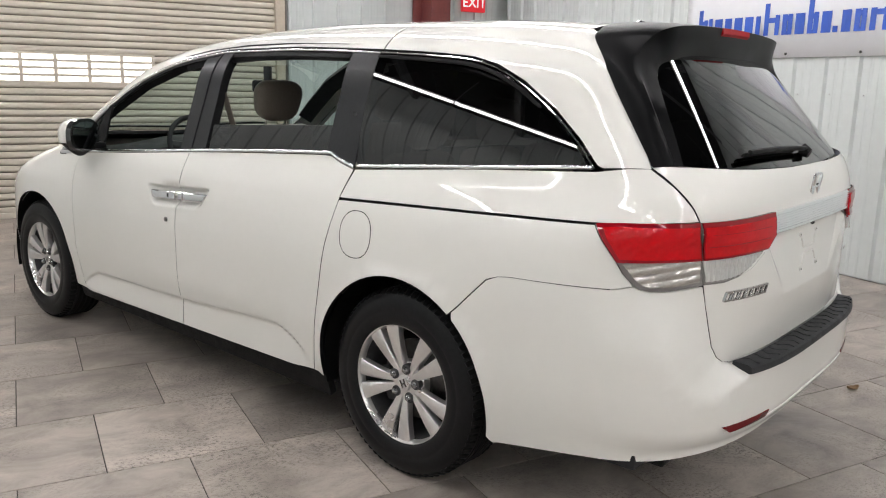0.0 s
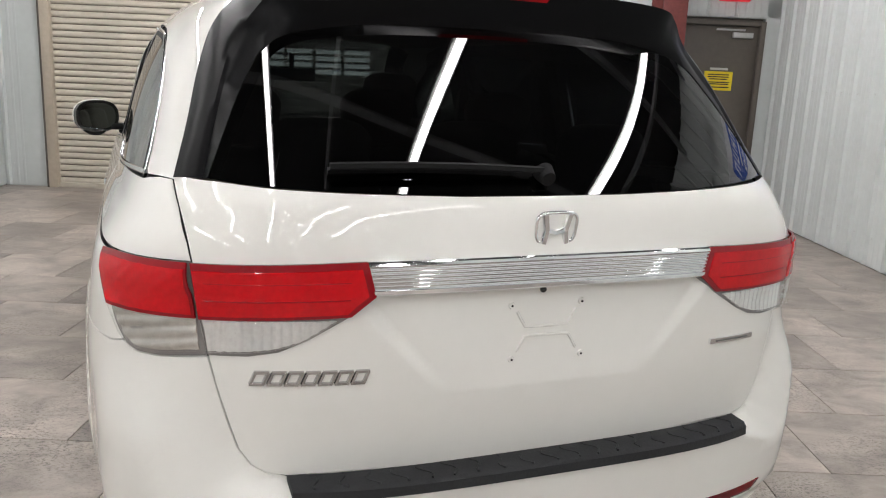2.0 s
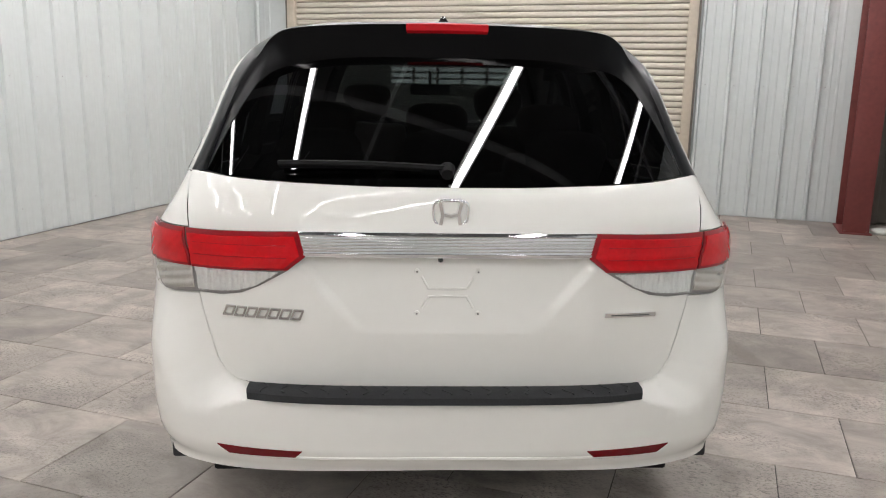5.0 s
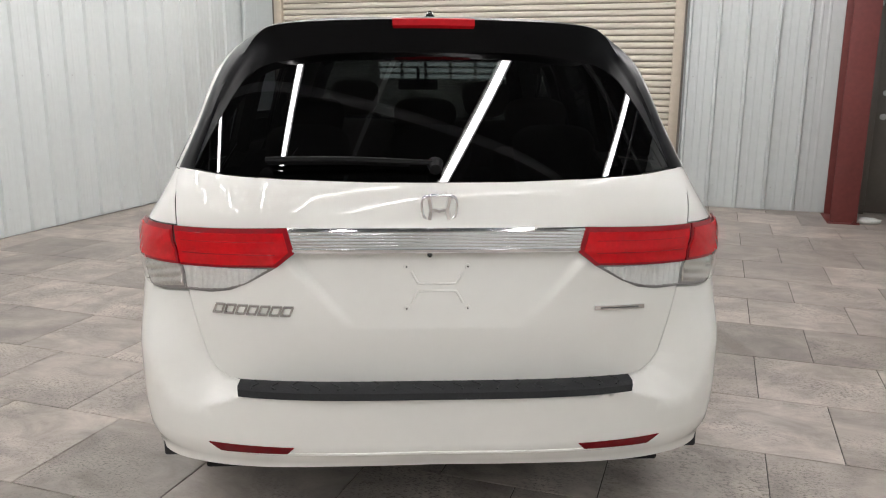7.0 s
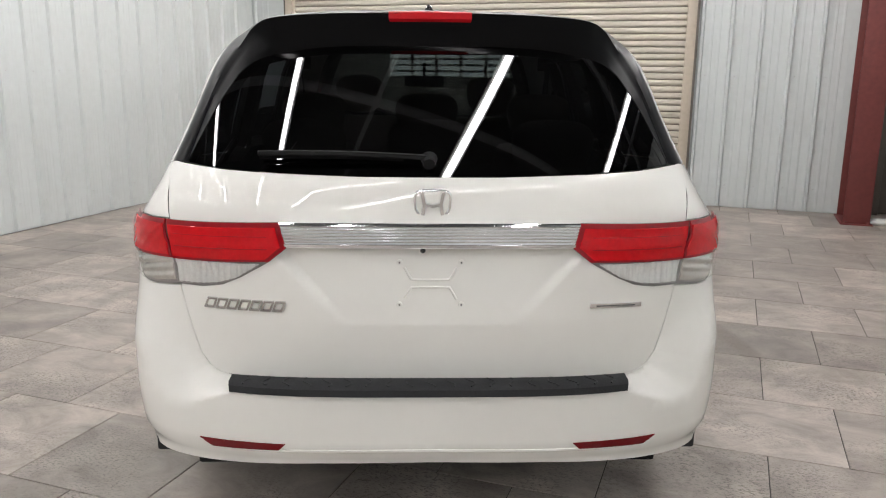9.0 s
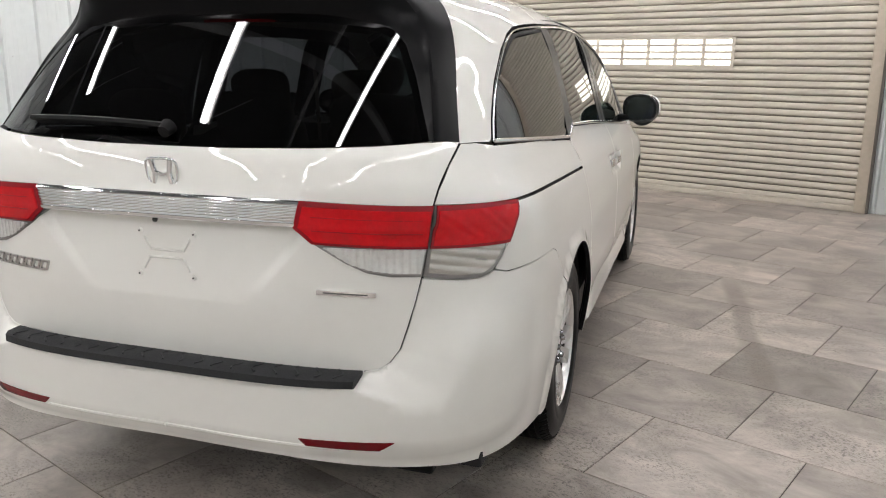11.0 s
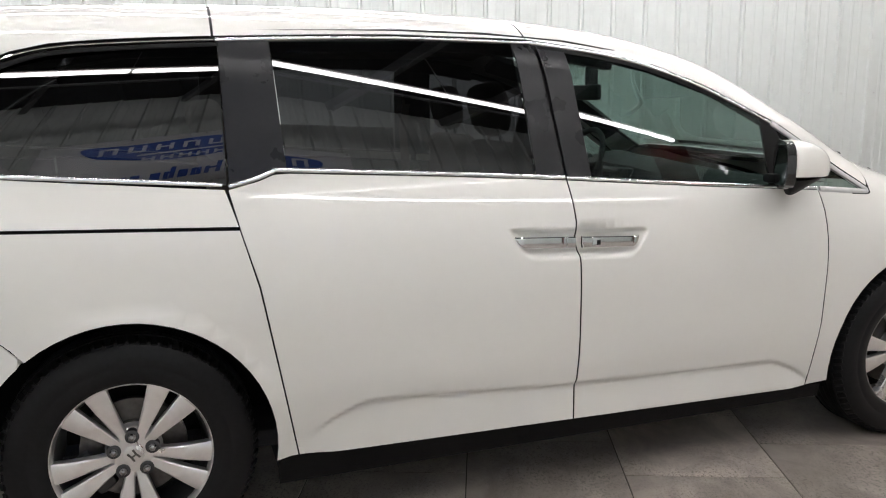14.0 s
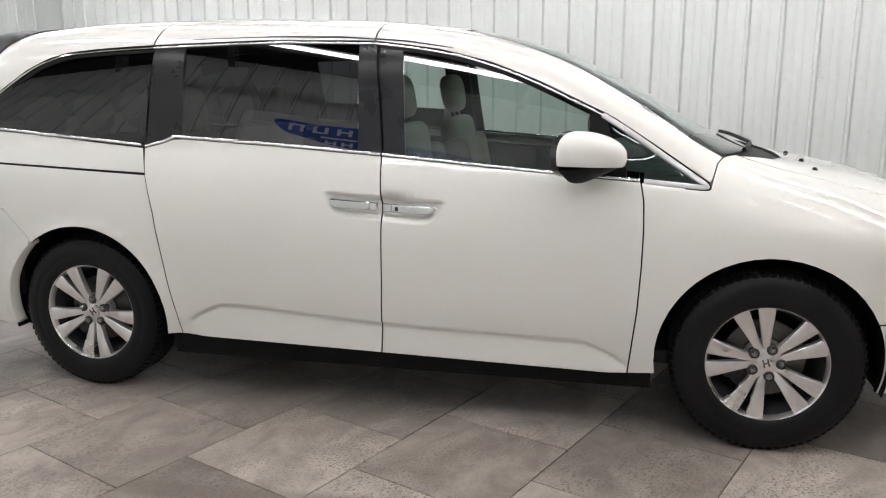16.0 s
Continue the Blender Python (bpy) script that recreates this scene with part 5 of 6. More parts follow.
def meet_body(p):
    """The point of the body behind p, seen from the middle of the cabin."""
    o = Vector((0, p[1] + 0.25, 1.15))
    w = (Vector(p) - o)
    return tuple(meet(tuple(o), tuple(w), 1.6))


def spoiler():
    """Black spoiler hood over the rear glass with its side fins."""
    n = 40
    inner, front, edge, under = [], [], [], []
    keys = [(0.0, (0, -.50, 1.702), (0, -.772, 1.682), (0, 1.585)),
            (0.25, (.30, -.50, 1.695), (.30, -.768, 1.677), (.30, 1.582)),
            (0.42, (.48, -.51, 1.680), (.48, -.757, 1.664), (.45, 1.563)),
            (0.53, (.575, -.530, 1.660), (.548, -.722, 1.638), (.535, 1.543)),
            (0.62, (.634, -.548, 1.637), (.594, -.697, 1.587), (.585, 1.508)),
            (0.70, (.680, -.610, 1.565), (.636, -.714, 1.526), (.614, 1.465)),
            (0.80, (.718, -.678, 1.471), (.668, -.766, 1.455), (.648, 1.405)),
            (0.90, (.756, -.775, 1.345), (.703, -.838, 1.345), (.688, 1.318)),
            (1.0, (.787, -.862, 1.234), (.732, -.907, 1.238), (.722, 1.241))]
    keys = [(t, meet_body(f), e, tuple(on_rear_glass(*u))) for t, f, e, u in keys]
    tk = [k[0] for k in keys]

    def at(t, c):
        pts = [Vector(k[c]) for k in keys]
        for i in range(len(tk) - 1):
            if t <= tk[i + 1]:
                s = (t - tk[i]) / (tk[i + 1] - tk[i])
                a = pts[i - 1] if i else Vector((-pts[1].x, pts[1].y, pts[1].z))
                b, c_ = pts[i], pts[i + 1]
                d = pts[i + 2] if i + 2 < len(pts) else c_ * 2 - b
                return 0.5 * ((2 * b) + (c_ - a) * s + (2 * a - 5 * b + 4 * c_ - d) * s * s + (3 * b - a - 3 * c_ + d) * s ** 3)
        return pts[-1]
    bm = bmesh.new()
    rows = []
    for i in range(-n, n + 1):
        t = abs(i) / n
        f, e, u = at(t, 1), at(t, 2), at(t, 3)
        body = Vector((0, -0.45, 1.1))
        lift = (f - body).normalized() * 0.004
        row = []
        out = (e - body).normalized()
        for k in range(6):
            s = k / 6
            row.append(f.lerp(e, s) + lift + out * 0.006 * math.sin(math.pi * s))
        row.append(e + out * 0.003)
        low = e - out * 0.004 + Vector((0, 0.004, -0.030)) * (1 - sm(t, 0.40, 0.56)) + (u - e) * 0.12 * sm(t, 0.40, 0.56)
        row.append(low)
        for k in range(1, 4):
            row.append(low.lerp(u, k / 3))
        row.append(u - out * 0.03)
        sg = -1 if i < 0 else 1
        rows.append([bm.verts.new((p.x * sg, p.y, p.z)) for p in row])
    for r, q in zip(rows, rows[1:]):
        for k in range(len(r) - 1):
            bm.faces.new((r[k], r[k + 1], q[k + 1], q[k]))
    bmesh.ops.remove_doubles(bm, verts=bm.verts[:], dist=1e-5)
    sp = part("spoiler", bm, SPOILER, gate, "satin black spoiler with side fins", 0.7)
    # high brake lamp in its rear edge
    bm = bmesh.new()
    rows = []
    for i in range(-12, 13):
        x = 0.128 * i / 12
        e = at(abs(x) / 0.28 * 0.25, 2)
        zc = e.z - 0.006
        rows.append([bm.verts.new(p) for p in ((x, e.y + 0.03, zc + 0.014), (x, e.y - 0.003, zc + 0.009), (x, e.y - 0.005, zc - 0.010), (x * 0.93, e.y + 0.02, zc - 0.034))])
    for r, q in zip(rows, rows[1:]):
        for k in range(3):
            bm.faces.new((r[k], r[k + 1], q[k + 1], q[k]))
    bm.faces.new(rows[0])
    bm.faces.new(rows[-1][::-1])
    part("high_brake_lamp", bm, BRAKE_LENS, sp, "red high brake lamp", 0.5)


spoiler()
# roof aerial fin
bm = bmesh.new()
prof = [(-.06, 0.0), (-.052, .030), (-.03, .038), (.03, .016), (.085, 0.0)]
rows = []
for t, w in ((0, .028), (.5, .018), (1, .006)):
    rows.append([bm.verts.new((w * s * (1 if 0 < i < 4 else 0.4), -.36 + y * (1 - .25 * t), 1.697 + z * t)) for s in (-1, 1) for i, (y, z) in enumerate(prof)])
for r, q in zip(rows, rows[1:]):
    for i in range(4):
        bm.faces.new((r[i], r[i + 1], q[i + 1], q[i]))
        bm.faces.new((r[5 + i], r[6 + i], q[6 + i], q[5 + i]))
    bm.faces.new((r[0], r[5], q[5], q[0]))
    bm.faces.new((r[4], r[9], q[9], q[4]))
for i in range(4):
    r = rows[-1]
    bm.faces.new((r[i], r[i + 1], r[6 + i], r[5 + i]))
part("aerial_fin", bm, BLACK_GLOSS, roof, smooth=0.9)

# chrome bar with ridges across the tailgate
def chrome_bar():
    prof = [(1.021, -.004), (1.021, .010), (1.024, .013), (1.032, .0135)]
    for k in range(6):
        z = 1.033 + k * .0082
        prof += [(z, .0100), (z + .0014, .0098), (z + .0034, .0128), (z + .0058, .0128), (z + .0080, .0100)]
    prof += [(1.0835, .0135), (1.089, .012), (1.092, .008), (1.092, -.004)]
    bm = bmesh.new()
    rows = []
    for i in range(-16, 17):
        row = []
        for z, o in prof:
            x = (.409 + (.425 - .409) * (z - 1.021) / .071) * i / 16
            p = on_tail(x, z)
            n = Vector((0.30 * x ** 3 * 8, -1, 0)).normalized()
            row.append(bm.verts.new(p + n * o))
        rows.append(row)
    for r, q in zip(rows, rows[1:]):
        for k in range(len(prof) - 1):
            bm.faces.new((r[k], r[k + 1], q[k + 1], q[k]))
    bm.faces.new(rows[0])
    bm.faces.new(rows[-1][::-1])
    part("garnish_bar", bm, CHROME, gate, "ridged chrome bar", 0.45)


chrome_bar()
bm = bmesh.new()
bmesh.ops.create_uvsphere(bm, u_segments=14, v_segments=8, radius=0.008, matrix=Matrix.Translation((-.022, -1.119, 1.014)))
part("rear_camera", bm, BLACK_GLOSS, gate)

# lamps
for l_ in (False, True):
    s = -1 if l_ else 1
    base = [(.7608, 1.083), (.424, 1.092), (.405, 1.020), (.46, .976), (.545, .927), (.60, .903), (.66, .893), (.7350, .892), (.7455, .96)]
    lamp = skin("tail_lamp", base, on_tail, LAMP_RIM, gate, 0.001, 0.025, 0.04, l_, "red and clear tail lamp")
    red = [(.7598, 1.082), (.4255, 1.091), (.407, 1.020), (.458, .979), (.7465, .970)]
    skin("lamp_border", red, on_tail, DARK_RED, lamp, 0.013, 0.006, 0.03, l_)
    red = [(.7555, 1.068), (.437, 1.077), (.423, 1.023), (.466, .986), (.7450, .978)]
    skin("red_lens", red, on_tail, RED_LENS, lamp, lambda a, b: 0.0165 + 0.0012 * math.sin((b - .98) * 210), 0.008, 0.02, l_)
    for z_ in (1.048, 1.012):
        bead("lens_rib", [(.46, z_ + .004), (.60, z_ + .002), (.735, z_)], on_tail, DARK_RED, lamp, 0.002, 0.0010, 0.0168, l_)
    clear = [(.7430, .9685), (.486, .9705), (.555, .928), (.61, .911), (.66, .905), (.7320, .903)]
    skin("lamp_bowl", clear, on_tail, LAMP_BOWL, lamp, lambda a, b: 0.004 + 0.0050 * abs(math.sin(a * 170)) - 0.004 * math.exp(-(((a - .64) / .04) ** 2 + ((b - .935) / .02) ** 2)), 0.012, 0.0062, l_, "faceted reflector")
    skin("clear_lens", clear, on_tail, CLEAR_LENS, lamp, 0.016, 0.003, 0.04, l_)
    base = [(-.730, 1.0655), (-.80, 1.073), (SEAM(1.083), 1.083), (SEAM(1.02), 1.02), (SEAM(.96), .96), (SEAM(.892), .892), (-.93, .878), (-.885, .876), (-.860, .882), (-.840, .900), (-.820, .925), (-.800, .962)]
    lamp = skin("tail_lamp", base, on_side, LAMP_RIM, van, 0.001, 0.025, 0.03, l_, "red and clear corner lamp")
    red = [(-.736, 1.064), (-.80, 1.072), (SEAM(1.082) + .003, 1.082), (SEAM(1.02) + .003, 1.02), (SEAM(.971) + .003, .971), (-.802, .960)]
    skin("lamp_border", red, on_side, DARK_RED, lamp, 0.013, 0.006, 0.03, l_)
    red = [(-.757, 1.055), (-.80, 1.060), (SEAM(1.069) + .008, 1.069), (SEAM(1.02) + .008, 1.02), (SEAM(.979) + .008, .979), (-.808, .970)]
    skin("red_lens", red, on_side, RED_LENS, lamp, lambda a, b: 0.0165 + 0.0010 * math.sin(a * 160) * math.sin(b * 160), 0.008, 0.016, l_)
    clear = [(-.812, .9590), (SEAM(.968) + .006, .9685), (SEAM(.903) + .008, .903), (-.93, .890), (-.885, .889), (-.864, .896), (-.848, .912), (-.828, .940)]
    skin("lamp_bowl", clear, on_side, SMOKED_BOWL, lamp, lambda a, b: 0.003 + 0.0050 * abs(math.sin(b * 120 + a * 30))  - 0.005 * math.exp(-(((a + .89) / .04) ** 2 + ((b - .92) / .02) ** 2)), 0.012, 0.0062, l_, "faceted reflector")
    skin("clear_lens", clear, on_side, CLEAR_LENS, lamp, 0.016, 0.003, 0.03, l_)

# bumper: both halves of one cover
low_edge = [(-.435, .27), (-.55, .292), (-.75, .322), (-1.0, .350), (-1.3, .366), (AC, .371)]
seam_up = [(AC, .614), (-1.3, .615)] + SEAM_A[:6] + [(SEAM(.886), .886), (-.93, .874), (-.885, .8725), (-.861, .8785), (-.847, .8875), (-.80, .8735), (-.49, .8635), (-.4445, .8575), (-.4038, .8402), (-.2700, .7062)]
arch_b = [q for q in arc(ARCH_R, ARCH, 127.6, 196) if q[0] > -.445][1:]
arch_b = [q for q in arch_b if q[1] > .285]
ledge = finer(-1.20, -.96, .555, .70, .011) + [(a + d_, z) for a, z in SEAM_A[1:8] for d_ in (.012, .030, .050, .07, .09, .105, .115, .125, .135, .145, .16)] + [(a, z) for a in np.arange(AC + .012, -1.0, .020) for z in (.590, .5945, .599, .603, .607, .611)]
# black strip that colours the tailgate's gap as if in deep shade
for l_ in (False, True):
    bead("gate_gap", [(a - .002, z) for a, z in SEAM_A], on_side, RUBBER_AND_SHADE, van, 0.014, 0.0004, -0.010, l_)
bumper = None
for l_ in (False, True):
    b_ = skin("rear_bumper", low_edge + seam_up + arch_b, on_side, PAINT, bumper or van, bumper_off, 0.06, 0.033, l_, extra=ledge, eps=0.003, bare=True)
    bumper = bumper or b_
    refl = [(-1.065, .446), (-1.240, .443), (-1.225, .423), (-1.09, .421)]
    skin("reflector", refl, on_side, RED_REFL, bumper, lambda a, z: bumper_off(a, z) + 0.003, 0.004, 0.02, l_, "red reflector strip")
    bead("bumper_groove", [(-1.06, .419), (-1.25, .417), (AC + .001, .421)], lambda a, z: on_side(a, z) + (Vector((0, -1, 0)) * bumper_off(a, z)), PAINT, bumper, 0.012, 0.004, 0.0, l_)


def step_pad():
    bm = bmesh.new()
    rows = []
    n = 60
    for i in range(n + 1):
        x = -0.585 + 1.17 * i / n
        back = on_tail(x, 0.622).y - 0.006
        t = abs(x) / 0.585
        face = back - 0.070 + 0.010 * t ** 4
        z = 0.618
        rows.append([bm.verts.new(p) for p in ((x, back, z), (x, back, z + .012), (x, face + .012, z + .010), (x * .997, face, z + .002), (x * .994, face - .003, z - .018), (x * .994, face + .01, z - .022))])
    for r, q in zip(rows, rows[1:]):
        for k in range(5):
            bm.faces.new((r[k], r[k + 1], q[k + 1], q[k]))
    bm.faces.new(rows[0])
    bm.faces.new(rows[-1][::-1])
    pad = part("step_pad", bm, PAD, bumper, "black ribbed step pad", 0.7)
    for i in range(19):
        x = -0.535 + 1.07 * i / 18
        back = on_tail(x, 0.622).y - 0.010
        bm = bmesh.new()
        path = [Vector((x + 0.011 * math.sin(t * 5.2 + i) + 0.010 * (t - .5), back - .056 * t, .6302 - .0022 * t)) for t in (0, .14, .28, .42, .56, .70, .84, 1)]
        sweep(bm, path, [(-.0032, -.002), (.0032, -.002), (.0018, .0024), (-.0018, .0024)])
        part("rib", bm, PAD, pad)


step_pad()

# rear wiper
bm = bmesh.new()
pts = []
for i in range(15):
    t = i / 14
    x = -0.01 - 0.48 * t
    p = on_tail(x, 1.260 + 0.010 * math.sin(t * 2.4))
    pts.append(p + Vector((0, -0.028 - 0.006 * math.sin(math.pi * t), 0.012)))
sec = lambda: [(-.007, -.005), (.007, -.005), (.008, .003), (0, .008), (-.008, .003)]
sweep(bm, pts, sec(), [Vector((0, -0.75, 0.65))] * len(pts))
wiper = part("rear_wiper", bm, PLASTIC, gate, "black rear wiper", 0.7)
bm = bmesh.new()
p = on_tail(-0.005, 1.252)
bmesh.ops.create_cone(bm, cap_ends=True, segments=20, radius1=0.024, radius2=0.017, depth=0.032, matrix=Matrix.Translation(p + Vector((0, -.018, .008))) @ pose(0, 0, 0, 115))
part("wiper_hub", bm, PLASTIC, wiper, smooth=0.6)
bm = bmesh.new()
sweep(bm, [q + Vector((0, .022, -.012)) for q in pts[2:]], [(-.004, -.006), (.004, -.006), (.004, .008), (-.004, .008)], [Vector((0, -0.75, 0.65))] * (len(pts) - 2))
part("wiper_blade", bm, PLASTIC, wiper)


def emblem():
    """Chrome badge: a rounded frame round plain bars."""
    c = on_tail(0.005, 1.148)
    m = Matrix.Translation((0.005, c.y - 0.008, 1.148)) @ pose(0, 0, 0, 8)
    path = [m @ Vector((.0495 * math.copysign(abs(math.cos(t)) ** .55, math.cos(t)) * (1 + .10 * math.sin(t)), 0, .0375 * math.copysign(abs(math.sin(t)) ** .55, math.sin(t)))) for t in np.linspace(0, 2 * math.pi, 41)[:-1]]
    bm = bmesh.new()
    sweep(bm, path, round_section(0.0042, 8), [Vector((0, -1, 0))] * len(path), closed=True)
    ring = part("badge", bm, CHROME, gate, "chrome maker's badge", 1.2)
    for pts_, w in (([(-.031, .034), (-.023, -.004), (-.028, -.034)], .016), ([(.031, .034), (.023, -.004), (.028, -.034)], .016), ([(-.020, -.004), (0, -.009), (.020, -.004)], .013)):
        bm = bmesh.new()
        sweep(bm, [m @ Vector((a, -.002, b)) for a, b in pts_], [(-w / 2, -.003), (w / 2, -.003), (w * .3, .004), (-w * .3, .004)], [Vector((0, -1, 0))] * 3)
        part("badge_bar", bm, CHROME, ring)


emblem()
# model lettering as plain slanted chrome shapes
def letter_shape(x, z, strokes, w=0.0078):
    bm = bmesh.new()
    for a0, b0, a1, b1 in strokes:
        P = [on_tail(x + a + b * 0.42, z + b) + Vector((0, -.002, 0)) for a, b in ((a0, b0), (a1, b1))]
        sweep(bm, P, [(-w / 2, -.004), (w / 2, -.004), (w * .36, .0042), (-w * .36, .0042)], [Vector((0, -1, 0))] * 2)
    return part("model_lettering", bm, DARK_CHROME, gate, "slanted chrome letter shape")


for i in range(7):
    x, z = -0.653 + 0.0338 * i, 0.847 - 0.0004 * i
    rails = [(0.0, .0125, .029, .0125), (0.0, -.0125, .029, -.0125)]
    letter_shape(x, z, rails + [(.002, -.0125, .002, .0125), (.027, -.0125, .027, .0125)])
p0 = [on_tail(.465 + .158 * i / 8, .847 - .003 * i / 8) + Vector((0, -.004, 0)) for i in range(9)]
bm = bmesh.new()
sweep(bm, p0, [(-.0065, -.004), (.0065, -.004), (.0065, .003), (-.0065, .003)], [Vector((0, -1, 0))] * 9)
badge = part("trim_badge", bm, CHROME, gate, "small chrome badge plate", 0.6)
bm = bmesh.new()
sweep(bm, [q + Vector((0, -.0034, 0)) for q in p0[1:-1]], [(-.0018, -.001), (.0018, -.001), (.0018, .001), (-.0018, .001)], [Vector((0, -1, 0))] * 7)
part("text_bar", bm, STEEL, badge)
# plate holes and pressed lines
for x, z in ((-.089, .975), (.089, .975), (-.089, .853), (.089, .853)):
    c = in_recess(x, z)
    bm = bmesh.new()
    bmesh.ops.create_cone(bm, cap_ends=True, segments=14, radius1=0.0085, radius2=0.0075, depth=0.006, matrix=pose(x, c.y - .0015, z, 90))
    s_ = part("plate_boss", bm, PAINT, gate, smooth=0.5)
    bm = bmesh.new()
    bmesh.ops.create_cone(bm, cap_ends=True, segments=10, radius1=0.0026, radius2=0.0026, depth=0.004, matrix=pose(x, c.y - .0040, z, 90))
    part("plate_hole", bm, PLASTIC, s_)
for sg, z0_, z1_ in ((1, .960, .925), (-1, .868, .903)):
    bm = bmesh.new()
    pts = spline([(-.075, z0_), (-.058, z1_ + .006 * sg), (-.045, z1_), (.045, z1_), (.058, z1_ + .006 * sg), (.075, z0_)], 4)
    sweep(bm, [in_recess(a[0], a[1]) + Vector((0, -.001, 0)) for a in pts], [(-.004, -.002), (.004, -.002), (.0015, .0035), (-.0015, .0035)], [Vector((0, -1, 0))] * len(pts))
    part("pressed_line", bm, PAINT, gate, smooth=1.0)


# ---- the van: wheels and cabin ----
def wheel_master():
    w = new("wheel")
    bm = bmesh.new()
    R = 0.362
    prof = [(-.095, .205), (-.112, .225), (-.119, .26), (-.120, .29), (-.116, .318), (-.106, .340), (-.094, .353), (-.07, .3600), (0, R), (.07, .3600), (.094, .353), (.106, .340), (.116, .318), (.120, .29), (.1185, .285), (.1185, .278), (.120, .272), (.119, .26), (.1165, .242), (.108, .229), (.095, .222)]
    lathe(bm, prof, 96)
    # grooves and shoulder blocks of the tread
    tyre = part("tyre", bm, TYRE, w, "black rubber tyre", 0.5)
    bm = bmesh.new()
    for sx in (-1, 1):
        for i in range(72):
            a = 2 * math.pi * i / 72
            add_box(bm, (-.018, -.0105, -.004), (.018, .0105, .0035), 0.002, 1, pose(0, 0, 0, math.degrees(a)) @ pose(sx * .088, 0, .3545, 0, sx * 28, 12))
    for x in (-.045, -.015, .015, .045):
        lathe(bm, [(x - .011, .358), (x - .010, .3632), (x + .010, .3632), (x + .011, .358)], 72)
    part("tread", bm, RUBBER_AND_SHADE, tyre)
    # rim barrel and lip
    bm = bmesh.new()
    lathe(bm, [(.078, .2205), (.094, .2240), (.104, .2290), (.1075, .2285), (.1075, .2268), (.100, .2225), (.086, .2185), (.074, .2175)], 72, closed=True)
    rim = part("rim", bm, ALLOY, w, "silver alloy rim", 0.5)
    # barrel in a darker copy of the alloy: painted shade behind the spokes
    bm = bmesh.new()
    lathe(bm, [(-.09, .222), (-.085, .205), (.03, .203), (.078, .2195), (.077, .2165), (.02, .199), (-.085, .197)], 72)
    part("barrel", bm, ALLOY_DARK, rim, "inner barrel with shade put into its dark alloy colour", 0.5)
    # five pairs of broad spokes
    for i in range(10):
        g, h = divmod(i, 2)
        mid = math.radians(72 * g + 90)
        bm = bmesh.new()
        sgn = -1 if h else 1
        rows = []
        for k in range(9):
            t = k / 8
            r = 0.048 + (0.2225 - 0.048) * t
            side = 0.0125 + 0.0365 * t ** 1.1
            ang = mid + sgn * math.asin(side / r)
            half = 0.0125 + 0.0205 * t ** 1.2
            x = 0.080 + 0.021 * math.sin(math.pi * min(1, t * 1.02) * 0.55) - 0.001 * t * t
            c, s_ = math.cos(ang), math.sin(ang)
            row = []
            for q, dx in ((-1, -.030), (-1, -.004), (-.8, 0.0), (.8, 0.0), (1, -.004), (1, -.030)):
                row.append(bm.verts.new((x + dx, r * c - q * half * s_, r * s_ + q * half * c)))
            rows.append(row)
        for r_, q_ in zip(rows, rows[1:]):
            for k in range(5):
                bm.faces.new((r_[k], r_[k + 1], q_[k + 1], q_[k]))
        part("spoke", bm, ALLOY, rim, smooth=0.7)
    # hub, cap and nuts
    bm = bmesh.new()
    lathe(bm, [(.02, .0), (.02, .085), (.060, .080), (.078, .066), (.082, .05), (.082, .032), (.088, .030), (.090, .026), (.0905, .0)], 40)
    hub = part("hub", bm, ALLOY, rim, smooth=0.5)
    bm = bmesh.new()
    for pts_, wd in (([(-.010, .016), (-.008, 0), (-.010, -.016)], .006), ([(.010, .016), (.008, 0), (.010, -.016)], .006), ([(-.008, -.001), (.008, -.001)], .005)):
        sweep(bm, [Vector((.0905, a, b)) for a, b in pts_], [(-wd / 2, -.001), (wd / 2, -.001), (wd / 2, .002), (-wd / 2, .002)], [Vector((1, 0, 0))] * len(pts_))
    part("cap_mark", bm, STEEL, hub)
    for i in range(5):
        a = math.radians(72 * i + 90 + 36)
        bm = bmesh.new()
        lathe(bm, [(.060, .0125), (.094, .0120), (.100, .008), (.102, 0)], 12)
        bmesh.ops.translate(bm, vec=(0, .057 * math.cos(a), .057 * math.sin(a)), verts=bm.verts[:])
        nut = part("wheel_nut", bm, NUT, rim, "bright wheel nut", 0.6)
        bm = bmesh.new()
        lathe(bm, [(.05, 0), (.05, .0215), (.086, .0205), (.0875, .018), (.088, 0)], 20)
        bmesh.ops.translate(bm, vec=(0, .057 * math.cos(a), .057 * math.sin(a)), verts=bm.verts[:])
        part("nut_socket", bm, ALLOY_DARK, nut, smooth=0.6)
    # brake behind the spokes
    bm = bmesh.new()
    lathe(bm, [(.0, .0), (.0, .155), (.022, .155), (.022, .09), (.03, .085), (.03, 0)], 40)
    part("brake_disc", bm, STEEL, w, smooth=0.5)
    bm = bmesh.new()
    add_box(bm, (-.04, -.165, -.05), (.045, -.095, .09), 0.015)
    part("brake_caliper", bm, ALLOY_DARK, w, smooth=0.6)
    bm = bmesh.new()
    lathe(bm, [(-.06, 0), (-.06, .198)], 40)
    part("dust_shield", bm, PLASTIC, w)
    return w


first = wheel_master()
first.parent = van
first.matrix_basis = pose(0.858, 0, 0.362, 37, 0, 0)
